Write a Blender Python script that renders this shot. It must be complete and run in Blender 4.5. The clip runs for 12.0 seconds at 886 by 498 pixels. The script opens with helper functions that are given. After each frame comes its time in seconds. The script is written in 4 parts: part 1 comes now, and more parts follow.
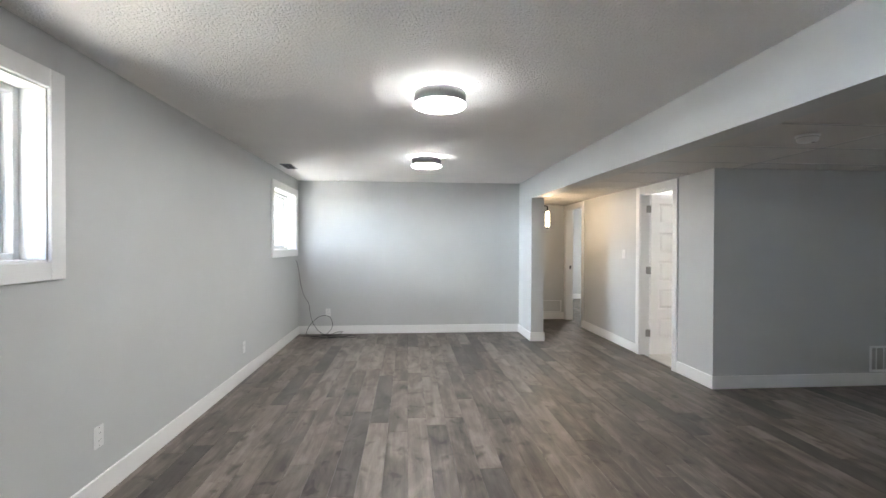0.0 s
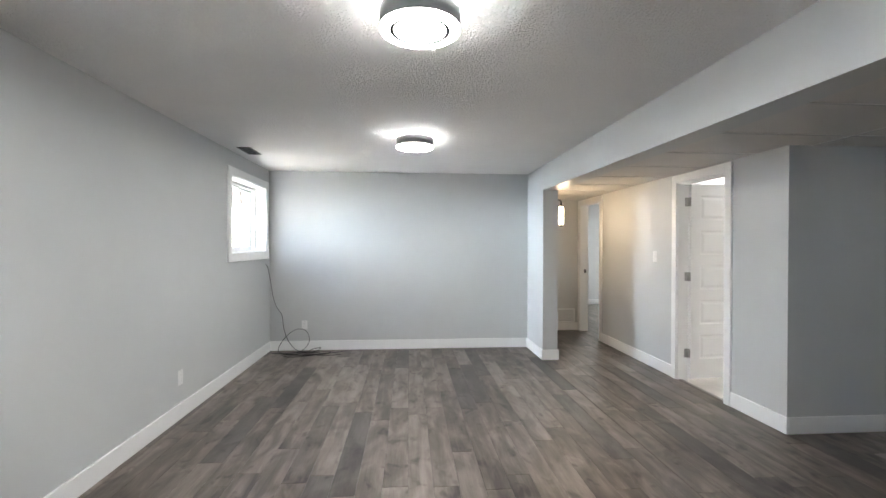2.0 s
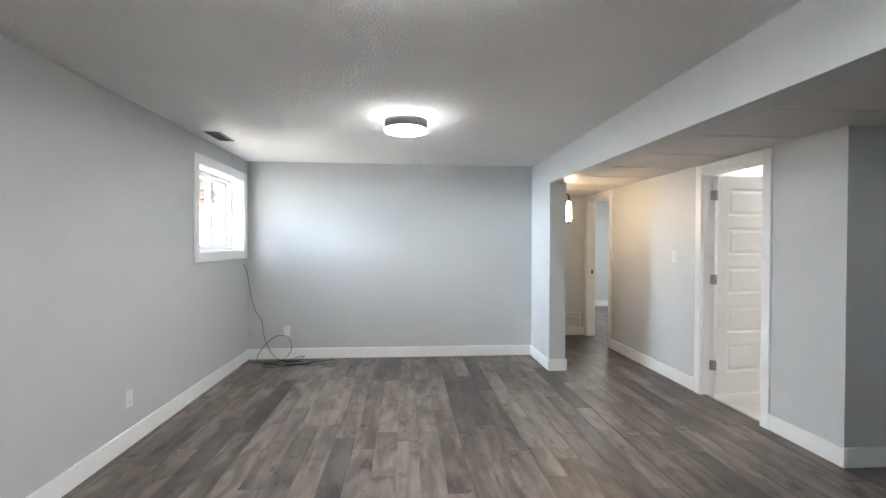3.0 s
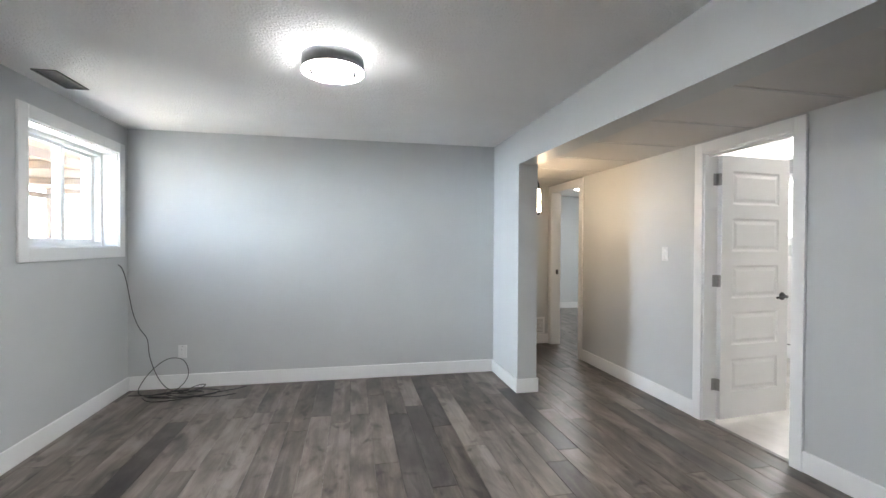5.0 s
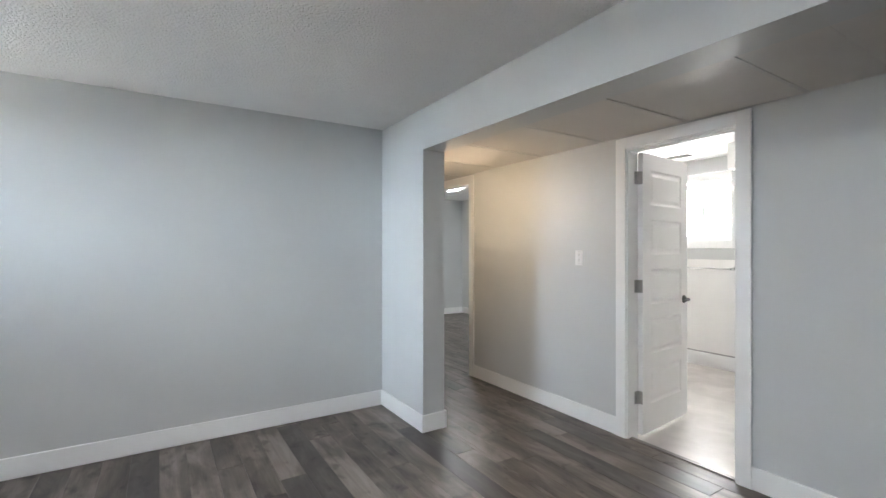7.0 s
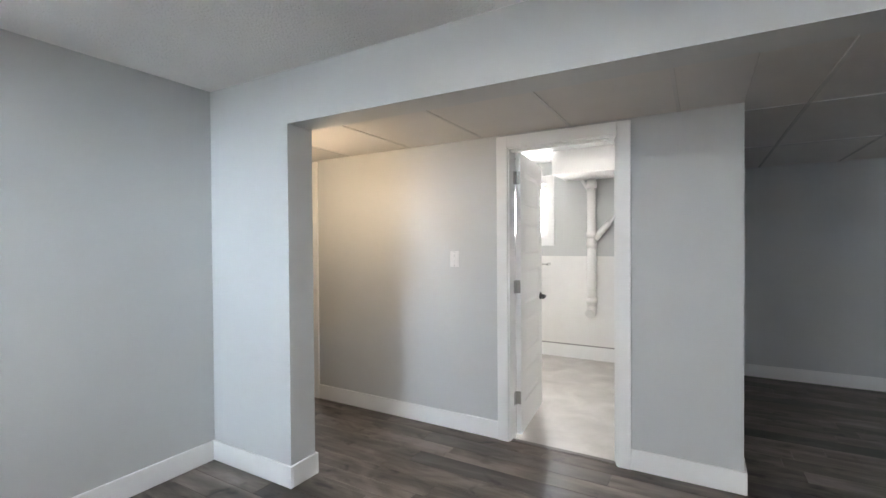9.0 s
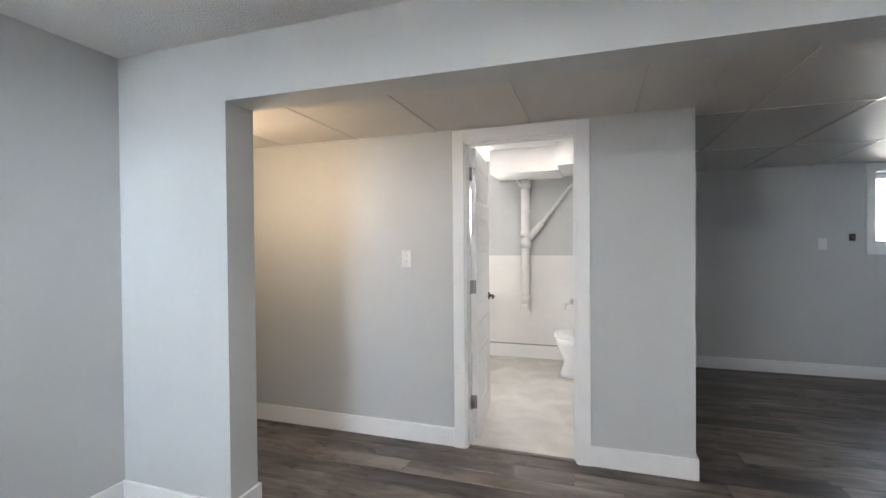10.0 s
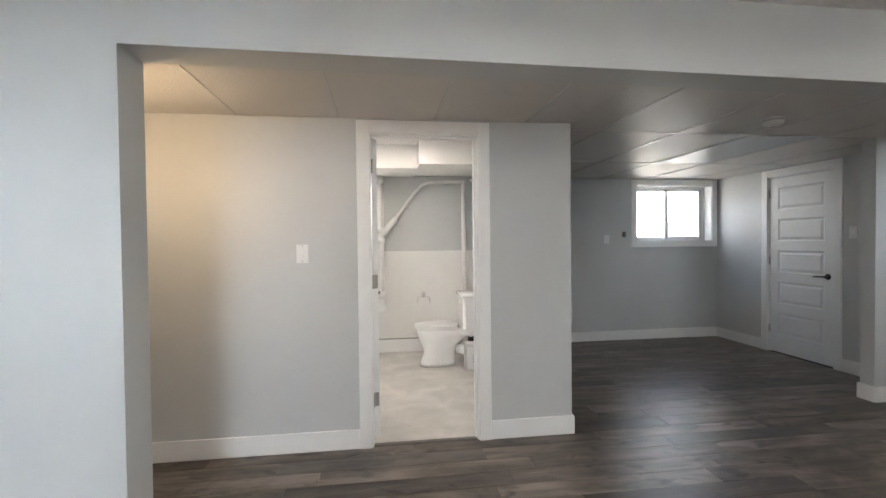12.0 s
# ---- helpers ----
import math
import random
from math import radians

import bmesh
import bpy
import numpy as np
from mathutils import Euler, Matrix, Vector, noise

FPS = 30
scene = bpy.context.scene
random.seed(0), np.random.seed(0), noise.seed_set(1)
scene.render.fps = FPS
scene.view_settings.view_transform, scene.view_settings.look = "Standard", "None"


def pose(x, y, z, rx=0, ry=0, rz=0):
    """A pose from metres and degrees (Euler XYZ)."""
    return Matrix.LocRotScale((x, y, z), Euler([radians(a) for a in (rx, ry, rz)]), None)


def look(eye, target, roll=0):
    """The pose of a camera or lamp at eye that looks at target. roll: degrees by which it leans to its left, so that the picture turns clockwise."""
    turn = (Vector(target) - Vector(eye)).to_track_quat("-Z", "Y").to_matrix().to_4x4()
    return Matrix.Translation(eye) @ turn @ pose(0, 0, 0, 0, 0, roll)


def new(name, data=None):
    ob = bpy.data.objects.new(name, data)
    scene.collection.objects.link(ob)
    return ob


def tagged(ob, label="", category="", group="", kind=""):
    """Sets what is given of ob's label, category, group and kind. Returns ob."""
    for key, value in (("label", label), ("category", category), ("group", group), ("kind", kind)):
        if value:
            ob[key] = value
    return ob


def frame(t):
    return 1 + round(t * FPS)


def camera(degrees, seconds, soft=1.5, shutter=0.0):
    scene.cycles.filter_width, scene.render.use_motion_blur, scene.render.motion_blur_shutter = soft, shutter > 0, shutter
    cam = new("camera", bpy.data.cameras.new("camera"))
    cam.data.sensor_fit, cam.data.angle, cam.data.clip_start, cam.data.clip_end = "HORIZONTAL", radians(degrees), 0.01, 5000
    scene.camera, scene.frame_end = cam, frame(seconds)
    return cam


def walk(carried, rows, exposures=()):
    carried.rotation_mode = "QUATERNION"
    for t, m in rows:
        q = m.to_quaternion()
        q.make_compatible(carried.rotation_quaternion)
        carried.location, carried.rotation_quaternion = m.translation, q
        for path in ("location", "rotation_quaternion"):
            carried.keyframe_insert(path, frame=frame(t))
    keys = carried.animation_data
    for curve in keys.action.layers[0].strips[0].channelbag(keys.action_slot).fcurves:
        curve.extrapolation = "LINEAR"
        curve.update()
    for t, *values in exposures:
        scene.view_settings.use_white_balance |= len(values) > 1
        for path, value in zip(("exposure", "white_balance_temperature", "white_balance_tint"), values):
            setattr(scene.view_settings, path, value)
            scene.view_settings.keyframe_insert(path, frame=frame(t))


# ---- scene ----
cam = camera(89.5, 12.0)
PATH = [
    (0, (0.086, -0.04, 1.369), (0.245, 1.953, 1.349), 0.2),
    (0.5, (0.101, 0.206, 1.37), (0.261, 2.2, 1.35), 0.1),
    (1, (0.151, 0.448, 1.378), (0.306, 2.442, 1.355), 0.1),
    (1.5, (0.197, 0.7, 1.372), (0.351, 2.693, 1.355), 0.1),
    (2, (0.243, 0.942, 1.373), (0.394, 2.936, 1.356), 0.1),
    (2.5, (0.269, 1.195, 1.371), (0.424, 3.189, 1.352), 0.2),
    (3, (0.299, 1.459, 1.373), (0.461, 3.452, 1.349), 0.2),
    (5, (0.39, 2.427, 1.324), (0.791, 4.386, 1.301), 0.3),
    (5.5, (0.309, 2.669, 1.336), (0.862, 4.591, 1.31), 0.1),
    (6, (0.247, 2.906, 1.356), (0.972, 4.77, 1.332), -0.2),
    (6.5, (0.27, 3.134, 1.347), (1.149, 4.93, 1.336), 0.0),
    (7, (0.24, 3.39, 1.315), (1.311, 5.079, 1.317), 0.0),
    (9, (0.114, 4.192, 1.364), (1.846, 5.191, 1.339), -0.4),
    (9.5, (0.129, 4.356, 1.353), (1.95, 5.184, 1.333), -0.4),
    (10, (0.157, 4.537, 1.351), (2.053, 5.173, 1.327), -0.5),
    (10.5, (0.156, 4.729, 1.343), (2.112, 5.15, 1.316), -0.5),
    (11, (0.132, 4.911, 1.331), (2.121, 5.112, 1.305), -0.5),
    (11.5, (0.102, 5.08, 1.325), (2.102, 5.056, 1.295), -0.6),
    (12, (0.104, 5.254, 1.324), (2.086, 4.987, 1.286), -0.6),
]
walk(cam, [(t, look(eye, target, roll)) for t, eye, target, roll in PATH], [(0, 5.48, 6500, 10), (3, 5.45, 6400, 10), (5.5, 5.23, 6300, 10), (7, 5.12, 6300, 10), (9.5, 5.17, 6350, 11), (10.5, 5.1, 6500, 12), (12, 5.04, 6800, 12)])

# ---- world and light ----
world = bpy.data.worlds.new("world")
scene.world = world
world.use_nodes = True
wn = world.node_tree
sky = wn.nodes.new("ShaderNodeTexSky")
sky.sky_type, sky.sun_disc = "NISHITA", False
sky.sun_elevation, sky.sun_rotation = radians(62.5), radians(180)
wn.nodes["Background"].inputs["Strength"].default_value = 0.06
wn.links.new(sky.outputs["Color"], wn.nodes["Background"].inputs["Color"])
sun = new("sun", bpy.data.lights.new("sun", "SUN"))
sun.data.energy, sun.data.angle, sun.data.color = 5.0, radians(0.6), (1.0, 0.93, 0.83)
sun.matrix_world = look((0, 0, 20), (0.0, 5.2, 10.0))
pane_light = new("window_daylight", bpy.data.lights.new("window_daylight", "AREA"))   # sky light in the bathroom window
pane_light.data.shape, pane_light.data.size, pane_light.data.size_y = "RECTANGLE", 1.0, 0.62
pane_light.data.energy, pane_light.data.color = 1.9, (1.0, 0.95, 0.9)
pane_light.matrix_world = look((5.835, 6.3675, 1.76), (4.8, 6.3675, 1.76))
SHEET_WEST, SHEET_SOUTH, SKY_EAST = 1.8, 0.3, 0.1          # glow of the added sheets that stand in for the distance
LAMP, HALO = 4.5, 1.2                  # ceiling drums: diffuser and the ring that lights the ceiling
SCONCE, BATH_LAMP, ROOM_LAMP = 3.3, 4.8, 2.0


# ---- materials ----
def material(name, color, rough=0.6, metal=0.0, spec=0.5, mottle=0.05, scale=6.0, bump=0.0, bump_scale=200.0, bump_dist=0.002):
    """Paint or plastic: a base colour with slow mottling, fine relief and roughness that varies a little."""
    m = bpy.data.materials.new(name)
    m.use_nodes = True
    t = m.node_tree
    b = t.nodes["Principled BSDF"]
    b.inputs["Base Color"].default_value = (*color, 1)
    b.inputs["Roughness"].default_value = rough
    b.inputs["Metallic"].default_value = metal
    b.inputs["Specular IOR Level"].default_value = spec
    co = t.nodes.new("ShaderNodeTexCoord")
    if mottle:
        n = t.nodes.new("ShaderNodeTexNoise")
        n.inputs["Scale"].default_value, n.inputs["Detail"].default_value = scale, 5
        t.links.new(co.outputs["Object"], n.inputs["Vector"])
        r = t.nodes.new("ShaderNodeMapRange")
        r.inputs["From Min"].default_value, r.inputs["From Max"].default_value = 0.3, 0.7
        r.inputs["To Min"].default_value, r.inputs["To Max"].default_value = 1 - mottle, 1 + mottle
        t.links.new(n.outputs["Fac"], r.inputs["Value"])
        mix = t.nodes.new("ShaderNodeMix")
        mix.data_type, mix.blend_type = "RGBA", "MULTIPLY"
        mix.inputs["Factor"].default_value = 1
        mix.inputs["A"].default_value = (*color, 1)
        t.links.new(r.outputs["Result"], mix.inputs["B"])
        t.links.new(mix.outputs["Result"], b.inputs["Base Color"])
        rr = t.nodes.new("ShaderNodeMapRange")
        rr.inputs["To Min"].default_value, rr.inputs["To Max"].default_value = rough * 0.88, min(1, rough * 1.12)
        t.links.new(n.outputs["Fac"], rr.inputs["Value"])
        t.links.new(rr.outputs["Result"], b.inputs["Roughness"])
    if bump:
        n2 = t.nodes.new("ShaderNodeTexNoise")
        n2.inputs["Scale"].default_value, n2.inputs["Detail"].default_value = bump_scale, 3
        t.links.new(co.outputs["Object"], n2.inputs["Vector"])
        bu = t.nodes.new("ShaderNodeBump")
        bu.inputs["Strength"].default_value, bu.inputs["Distance"].default_value = bump, bump_dist
        t.links.new(n2.outputs["Fac"], bu.inputs["Height"])
        t.links.new(bu.outputs["Normal"], b.inputs["Normal"])
    return m


def glow(name, color, strength):
    m = bpy.data.materials.new(name)
    m.use_nodes = True
    b = m.node_tree.nodes["Principled BSDF"]
    b.inputs["Base Color"].default_value = (*color, 1)
    b.inputs["Emission Color"].default_value = (*color, 1)
    b.inputs["Emission Strength"].default_value = strength
    return m


def stipple_material():
    """White sprayed ceiling: blobs of two sizes standing out of a flat coat."""
    m = material("ceiling_stipple", (0.87, 0.86, 0.845), rough=0.9, spec=0.2, mottle=0.03, scale=1.5)
    t = m.node_tree
    co = t.nodes["Texture Coordinate"]
    v = t.nodes.new("ShaderNodeTexVoronoi")
    v.feature = "SMOOTH_F1"
    v.inputs["Scale"].default_value, v.inputs["Smoothness"].default_value = 80, 0.4
    n = t.nodes.new("ShaderNodeTexNoise")
    n.inputs["Scale"].default_value, n.inputs["Detail"].default_value = 95, 4
    big = t.nodes.new("ShaderNodeTexNoise")
    big.inputs["Scale"].default_value, big.inputs["Detail"].default_value = 24, 2
    for node in (v, n, big):
        t.links.new(co.outputs["Object"], node.inputs["Vector"])
    edge = t.nodes.new("ShaderNodeMapRange")
    edge.inputs["From Min"].default_value, edge.inputs["From Max"].default_value = 0.48, 0.64
    t.links.new(n.outputs["Fac"], edge.inputs["Value"])
    s1 = t.nodes.new("ShaderNodeMath")
    s1.operation = "SUBTRACT"
    t.links.new(edge.outputs["Result"], s1.inputs[0])
    t.links.new(v.outputs["Distance"], s1.inputs[1])
    s2 = t.nodes.new("ShaderNodeMath")
    s2.operation = "MULTIPLY_ADD"
    t.links.new(big.outputs["Fac"], s2.inputs[0])
    s2.inputs[1].default_value = 0.8
    t.links.new(s1.outputs["Value"], s2.inputs[2])
    bu = t.nodes.new("ShaderNodeBump")
    bu.inputs["Strength"].default_value, bu.inputs["Distance"].default_value = 0.75, 0.005
    t.links.new(s2.outputs["Value"], bu.inputs["Height"])
    t.links.new(bu.outputs["Normal"], t.nodes["Principled BSDF"].inputs["Normal"])
    return m


def plank_material(name, dark, mid, light, joined=False):
    """Grey-brown vinyl plank: long grain, cathedral streaks and knots, each plank at its own tone."""
    m = bpy.data.materials.new(name)
    m.use_nodes = True
    t = m.node_tree
    b = t.nodes["Principled BSDF"]
    co = t.nodes.new("ShaderNodeTexCoord")
    if joined:
        geo = t.nodes.new("ShaderNodeNewGeometry")
        rnd = geo.outputs["Random Per Island"]
    else:
        rnd = t.nodes.new("ShaderNodeObjectInfo").outputs["Random"]
    off = t.nodes.new("ShaderNodeVectorMath")
    off.operation = "MULTIPLY_ADD"
    t.links.new(rnd, off.inputs[0])
    off.inputs[1].default_value = (37.0, 91.0, 13.0)
    t.links.new(co.outputs["Object"], off.inputs[2])

    def noise_at(scale, detail, distort=0.0, rough=0.55):
        mp = t.nodes.new("ShaderNodeMapping")
        mp.inputs["Scale"].default_value = scale
        t.links.new(off.outputs["Vector"], mp.inputs["Vector"])
        n = t.nodes.new("ShaderNodeTexNoise")
        n.inputs["Scale"].default_value, n.inputs["Detail"].default_value = 1, detail
        n.inputs["Distortion"].default_value, n.inputs["Roughness"].default_value = distort, rough
        t.links.new(mp.outputs["Vector"], n.inputs["Vector"])
        return n.outputs["Fac"]

    def calc(op, a, c):
        k = t.nodes.new("ShaderNodeMath")
        k.operation = op
        for i, q in enumerate((a, c)):
            if isinstance(q, (int, float)):
                k.inputs[i].default_value = q
            else:
                t.links.new(q, k.inputs[i])
        return k.outputs["Value"]

    streak = noise_at((15, 1.2, 15), 5, 0.6, 0.55)
    fine = noise_at((190, 7, 190), 4, 0.3)
    patch = noise_at((6.5, 2.4, 6.5), 4, 0.8)
    knot = noise_at((9, 6.0, 9), 2, 0.4)
    tone = calc("ADD", calc("MULTIPLY", streak, 0.5), calc("MULTIPLY", patch, 0.7))
    tone = calc("ADD", tone, calc("MULTIPLY", calc("SUBTRACT", fine, 0.5), 0.14))
    dip = t.nodes.new("ShaderNodeMapRange")
    dip.inputs["From Min"].default_value, dip.inputs["From Max"].default_value = 0.6, 0.78
    dip.inputs["To Max"].default_value = 0.24
    t.links.new(knot, dip.inputs["Value"])
    tone = calc("SUBTRACT", tone, dip.outputs["Result"])
    tone = calc("ADD", tone, calc("MULTIPLY", calc("SUBTRACT", rnd, 0.5), 0.15))
    ramp = t.nodes.new("ShaderNodeValToRGB")
    ramp.color_ramp.elements[0].position, ramp.color_ramp.elements[0].color = 0.36, (*dark, 1)
    ramp.color_ramp.elements[1].position, ramp.color_ramp.elements[1].color = 0.82, (*light, 1)
    e = ramp.color_ramp.elements.new(0.57)
    e.color = (*mid, 1)
    t.links.new(tone, ramp.inputs["Fac"])
    t.links.new(ramp.outputs["Color"], b.inputs["Base Color"])
    rr = t.nodes.new("ShaderNodeMapRange")
    rr.inputs["To Min"].default_value, rr.inputs["To Max"].default_value = 0.3, 0.46
    t.links.new(streak, rr.inputs["Value"])
    t.links.new(rr.outputs["Result"], b.inputs["Roughness"])
    b.inputs["Specular IOR Level"].default_value = 0.36
    bu = t.nodes.new("ShaderNodeBump")
    bu.inputs["Strength"].default_value, bu.inputs["Distance"].default_value = 0.22, 0.001
    t.links.new(calc("ADD", fine, calc("MULTIPLY", streak, 0.8)), bu.inputs["Height"])
    t.links.new(bu.outputs["Normal"], b.inputs["Normal"])
    return m


def concrete_material():
    m = material("bath_concrete", (0.47, 0.455, 0.43), rough=0.42, mottle=0.0)
    t = m.node_tree
    b, co = t.nodes["Principled BSDF"], t.nodes["Texture Coordinate"]
    n = t.nodes.new("ShaderNodeTexNoise")
    n.inputs["Scale"].default_value, n.inputs["Detail"].default_value, n.inputs["Distortion"].default_value = 3.5, 9, 0.8
    t.links.new(co.outputs["Object"], n.inputs["Vector"])
    ramp = t.nodes.new("ShaderNodeValToRGB")
    ramp.color_ramp.elements[0].position, ramp.color_ramp.elements[0].color = 0.28, (0.4, 0.38, 0.355, 1)
    ramp.color_ramp.elements[1].position, ramp.color_ramp.elements[1].color = 0.75, (0.58, 0.555, 0.52, 1)
    t.links.new(n.outputs["Fac"], ramp.inputs["Fac"])
    t.links.new(ramp.outputs["Color"], b.inputs["Base Color"])
    return m


def glass_material():
    m = bpy.data.materials.new("window_glass")
    m.use_nodes = True
    b = m.node_tree.nodes["Principled BSDF"]
    b.inputs["Base Color"].default_value = (0.97, 0.99, 0.99, 1)
    b.inputs["Transmission Weight"].default_value, b.inputs["Roughness"].default_value, b.inputs["IOR"].default_value = 1, 0.0, 1.45
    return m


WALL = material("wall_paint", (0.55, 0.56, 0.555), rough=0.5, spec=0.35, mottle=0.018, scale=2.5, bump=0.12, bump_scale=140, bump_dist=0.001)
TRIM = material("trim_paint", (0.83, 0.83, 0.82), rough=0.35, mottle=0.012, scale=9)
DOORPAINT = material("door_paint", (0.83, 0.83, 0.825), rough=0.38, mottle=0.012, scale=7, bump=0.05, bump_scale=300, bump_dist=0.0005)
STIPPLE = stipple_material()
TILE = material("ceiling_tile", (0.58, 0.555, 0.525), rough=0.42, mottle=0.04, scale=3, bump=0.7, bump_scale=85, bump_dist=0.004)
TBAR = material("ceiling_grid", (0.76, 0.75, 0.73), rough=0.2, mottle=0.02)
BATHWHITE = material("bath_panel_white", (0.8, 0.785, 0.765), rough=0.4, mottle=0.02, scale=4)
BATHCEIL = material("bath_ceiling_white", (0.84, 0.83, 0.82), rough=0.7, mottle=0.015)
PVC = material("painted_pipe", (0.78, 0.77, 0.755), rough=0.35, mottle=0.02)
PORCELAIN = material("porcelain", (0.86, 0.86, 0.855), rough=0.08, mottle=0.0)
VINYL = material("window_vinyl", (0.84, 0.84, 0.83), rough=0.3, mottle=0.01)
PLATE = material("cover_plate_plastic", (0.76, 0.76, 0.75), rough=0.28, mottle=0.0)
SLOT = material("dark_slot", (0.02, 0.02, 0.02), rough=0.7, mottle=0.0)
NICKEL = material("satin_nickel", (0.36, 0.35, 0.335), rough=0.33, metal=1.0, mottle=0.04, scale=60)
CHROME = material("chrome", (0.8, 0.8, 0.8), rough=0.08, metal=1.0, mottle=0.0)
BLACK = material("black_metal", (0.018, 0.018, 0.02), rough=0.4, mottle=0.1, scale=40)
DRUM = material("lamp_drum_grey", (0.17, 0.18, 0.185), rough=0.45, metal=0.2, mottle=0.04, scale=40)
GROOVE = material("lamp_groove", (0.02, 0.02, 0.02), rough=0.9, spec=0.0, mottle=0.0)
GRILLEBACK = material("grille_shadow_gap", (0.48, 0.48, 0.47), rough=0.7, mottle=0.02)
GREYLINE = material("grey_line", (0.3, 0.29, 0.28), rough=0.6, mottle=0.1, scale=20)
CABLE = material("cable_rubber", (0.03, 0.03, 0.032), rough=0.5, mottle=0.1, scale=30)
VENT = material("vent_brown", (0.05, 0.042, 0.037), rough=0.5, mottle=0.1)
GRILLE = material("grille_enamel", (0.8, 0.81, 0.81), rough=0.4, mottle=0.02)
SUBFLOOR = material("underlay", (0.03, 0.028, 0.026), rough=0.9, mottle=0.1)
CONCRETE = concrete_material()
STRIP = material("threshold_strip", (0.16, 0.15, 0.14), rough=0.35, metal=0.6, mottle=0.08)
GLASS = glass_material()
DIFFUSER = glow("lamp_diffuser", (1.0, 0.985, 0.975), LAMP)
DIFFUSER_RING = glow("lamp_diffuser_ring", (1.0, 0.985, 0.975), LAMP * 0.6)
HALOGLOW = glow("lamp_halo", (1.0, 0.985, 0.965), HALO)
SCONCEGLOW = glow("sconce_glass", (1.0, 0.74, 0.48), SCONCE)
BATHGLOW = glow("bath_lamp", (1.0, 0.91, 0.83), BATH_LAMP)
ROOMGLOW = glow("room_lamp", (0.97, 0.99, 1.0), ROOM_LAMP)
TROFFER = material("troffer_lens", (0.62, 0.65, 0.69), rough=0.22, mottle=0.02, bump=0.8, bump_scale=90, bump_dist=0.004)
WOOD = material("stained_wood", (0.085, 0.055, 0.034), rough=0.75, mottle=0.3, scale=5)
GROUND = material("gravel", (0.32, 0.298, 0.267), rough=0.95, mottle=0.3, scale=3)
DAMPER = material("bounce_damper_grey", (0.13, 0.127, 0.12), rough=0.9, mottle=0.25, scale=2, bump=0.6, bump_scale=90, bump_dist=0.01)
CONDENSER = material("grey_cabinet", (0.3, 0.3, 0.29), rough=0.5, mottle=0.05)
SIDING = material("house_shell", (0.5, 0.5, 0.48), rough=0.8, mottle=0.05)
COPPER = material("bare_box", (0.13, 0.085, 0.055), rough=0.6, mottle=0.3, scale=60)
PLANKS = plank_material("floor_plank", (0.034, 0.028, 0.023), (0.125, 0.103, 0.086), (0.275, 0.24, 0.208))
PLANKS_DARK = plank_material("floor_plank_dark", (0.03, 0.025, 0.022), (0.072, 0.061, 0.054), (0.15, 0.132, 0.119))
# same planks, joined; the dimness of the outlying floor is put into darker colours
PLANKS_FAR_SHADED = plank_material("floor_plank_joined_shaded", (0.03, 0.024, 0.019), (0.085, 0.07, 0.06), (0.205, 0.178, 0.155), joined=True)


# ---- building tools ----
def mesh_from(bm, name, mat, smooth=False):
    me = bpy.data.meshes.new(name)
    bmesh.ops.recalc_face_normals(bm, faces=bm.faces)
    bm.to_mesh(me)
    bm.free()
    for m in (mat if isinstance(mat, (list, tuple)) else [mat]):
        me.materials.append(m)
    if smooth:
        for p in me.polygons:
            p.use_smooth = True
    return me


def part(name, bm, mat, parent=None, label="", smooth=False):
    ob = new(name, mesh_from(bm, name, mat, smooth))
    ob.parent = parent
    if label:
        tagged(ob, label)
    return ob


def thing(name, x, y, z, label, category, group="", kind="", rz=0):
    ob = new(name)
    ob.empty_display_size = 0.1
    ob.matrix_world = pose(x, y, z, 0, 0, rz)
    return tagged(ob, label, category, group, kind)


def structure(name, bm, mat, label, category="", smooth=False):
    return tagged(part(name, bm, mat, None, "", smooth), label, category, "", "structure")


def add_box(bm, x0, x1, y0, y1, z0, z1, bevel=0.0, seg=2):
    r = bmesh.ops.create_cube(bm, size=1)
    for v in r["verts"]:
        v.co = Vector(((x0 + x1) / 2 + v.co.x * (x1 - x0), (y0 + y1) / 2 + v.co.y * (y1 - y0), (z0 + z1) / 2 + v.co.z * (z1 - z0)))
    if bevel:
        edges = list({e for v in r["verts"] for e in v.link_edges})
        bmesh.ops.bevel(bm, geom=edges, offset=bevel, segments=seg, affect="EDGES", profile=0.5)


def box(x0, x1, y0, y1, z0, z1, bevel=0.0, seg=2):
    bm = bmesh.new()
    add_box(bm, x0, x1, y0, y1, z0, z1, bevel, seg)
    return bm


def lathe(profile, steps=40, bm=None, at=(0, 0, 0), sx=1.0, sy=1.0):
    """Turns (radius, height) pairs round the upright axis."""
    bm = bm or bmesh.new()
    rings = []
    for r, z in profile:
        if r < 1e-6:
            rings.append([bm.verts.new((at[0], at[1], at[2] + z))])
        else:
            rings.append([bm.verts.new((at[0] + sx * r * math.cos(2 * math.pi * i / steps), at[1] + sy * r * math.sin(2 * math.pi * i / steps), at[2] + z)) for i in range(steps)])
    for a, b in zip(rings, rings[1:]):
        for i in range(steps):
            j = (i + 1) % steps
            if len(a) == 1 and len(b) == 1:
                continue
            if len(a) == 1:
                bm.faces.new((a[0], b[i], b[j]))
            elif len(b) == 1:
                bm.faces.new((a[i], a[j], b[0]))
            else:
                bm.faces.new((a[i], a[j], b[j], b[i]))
    return bm


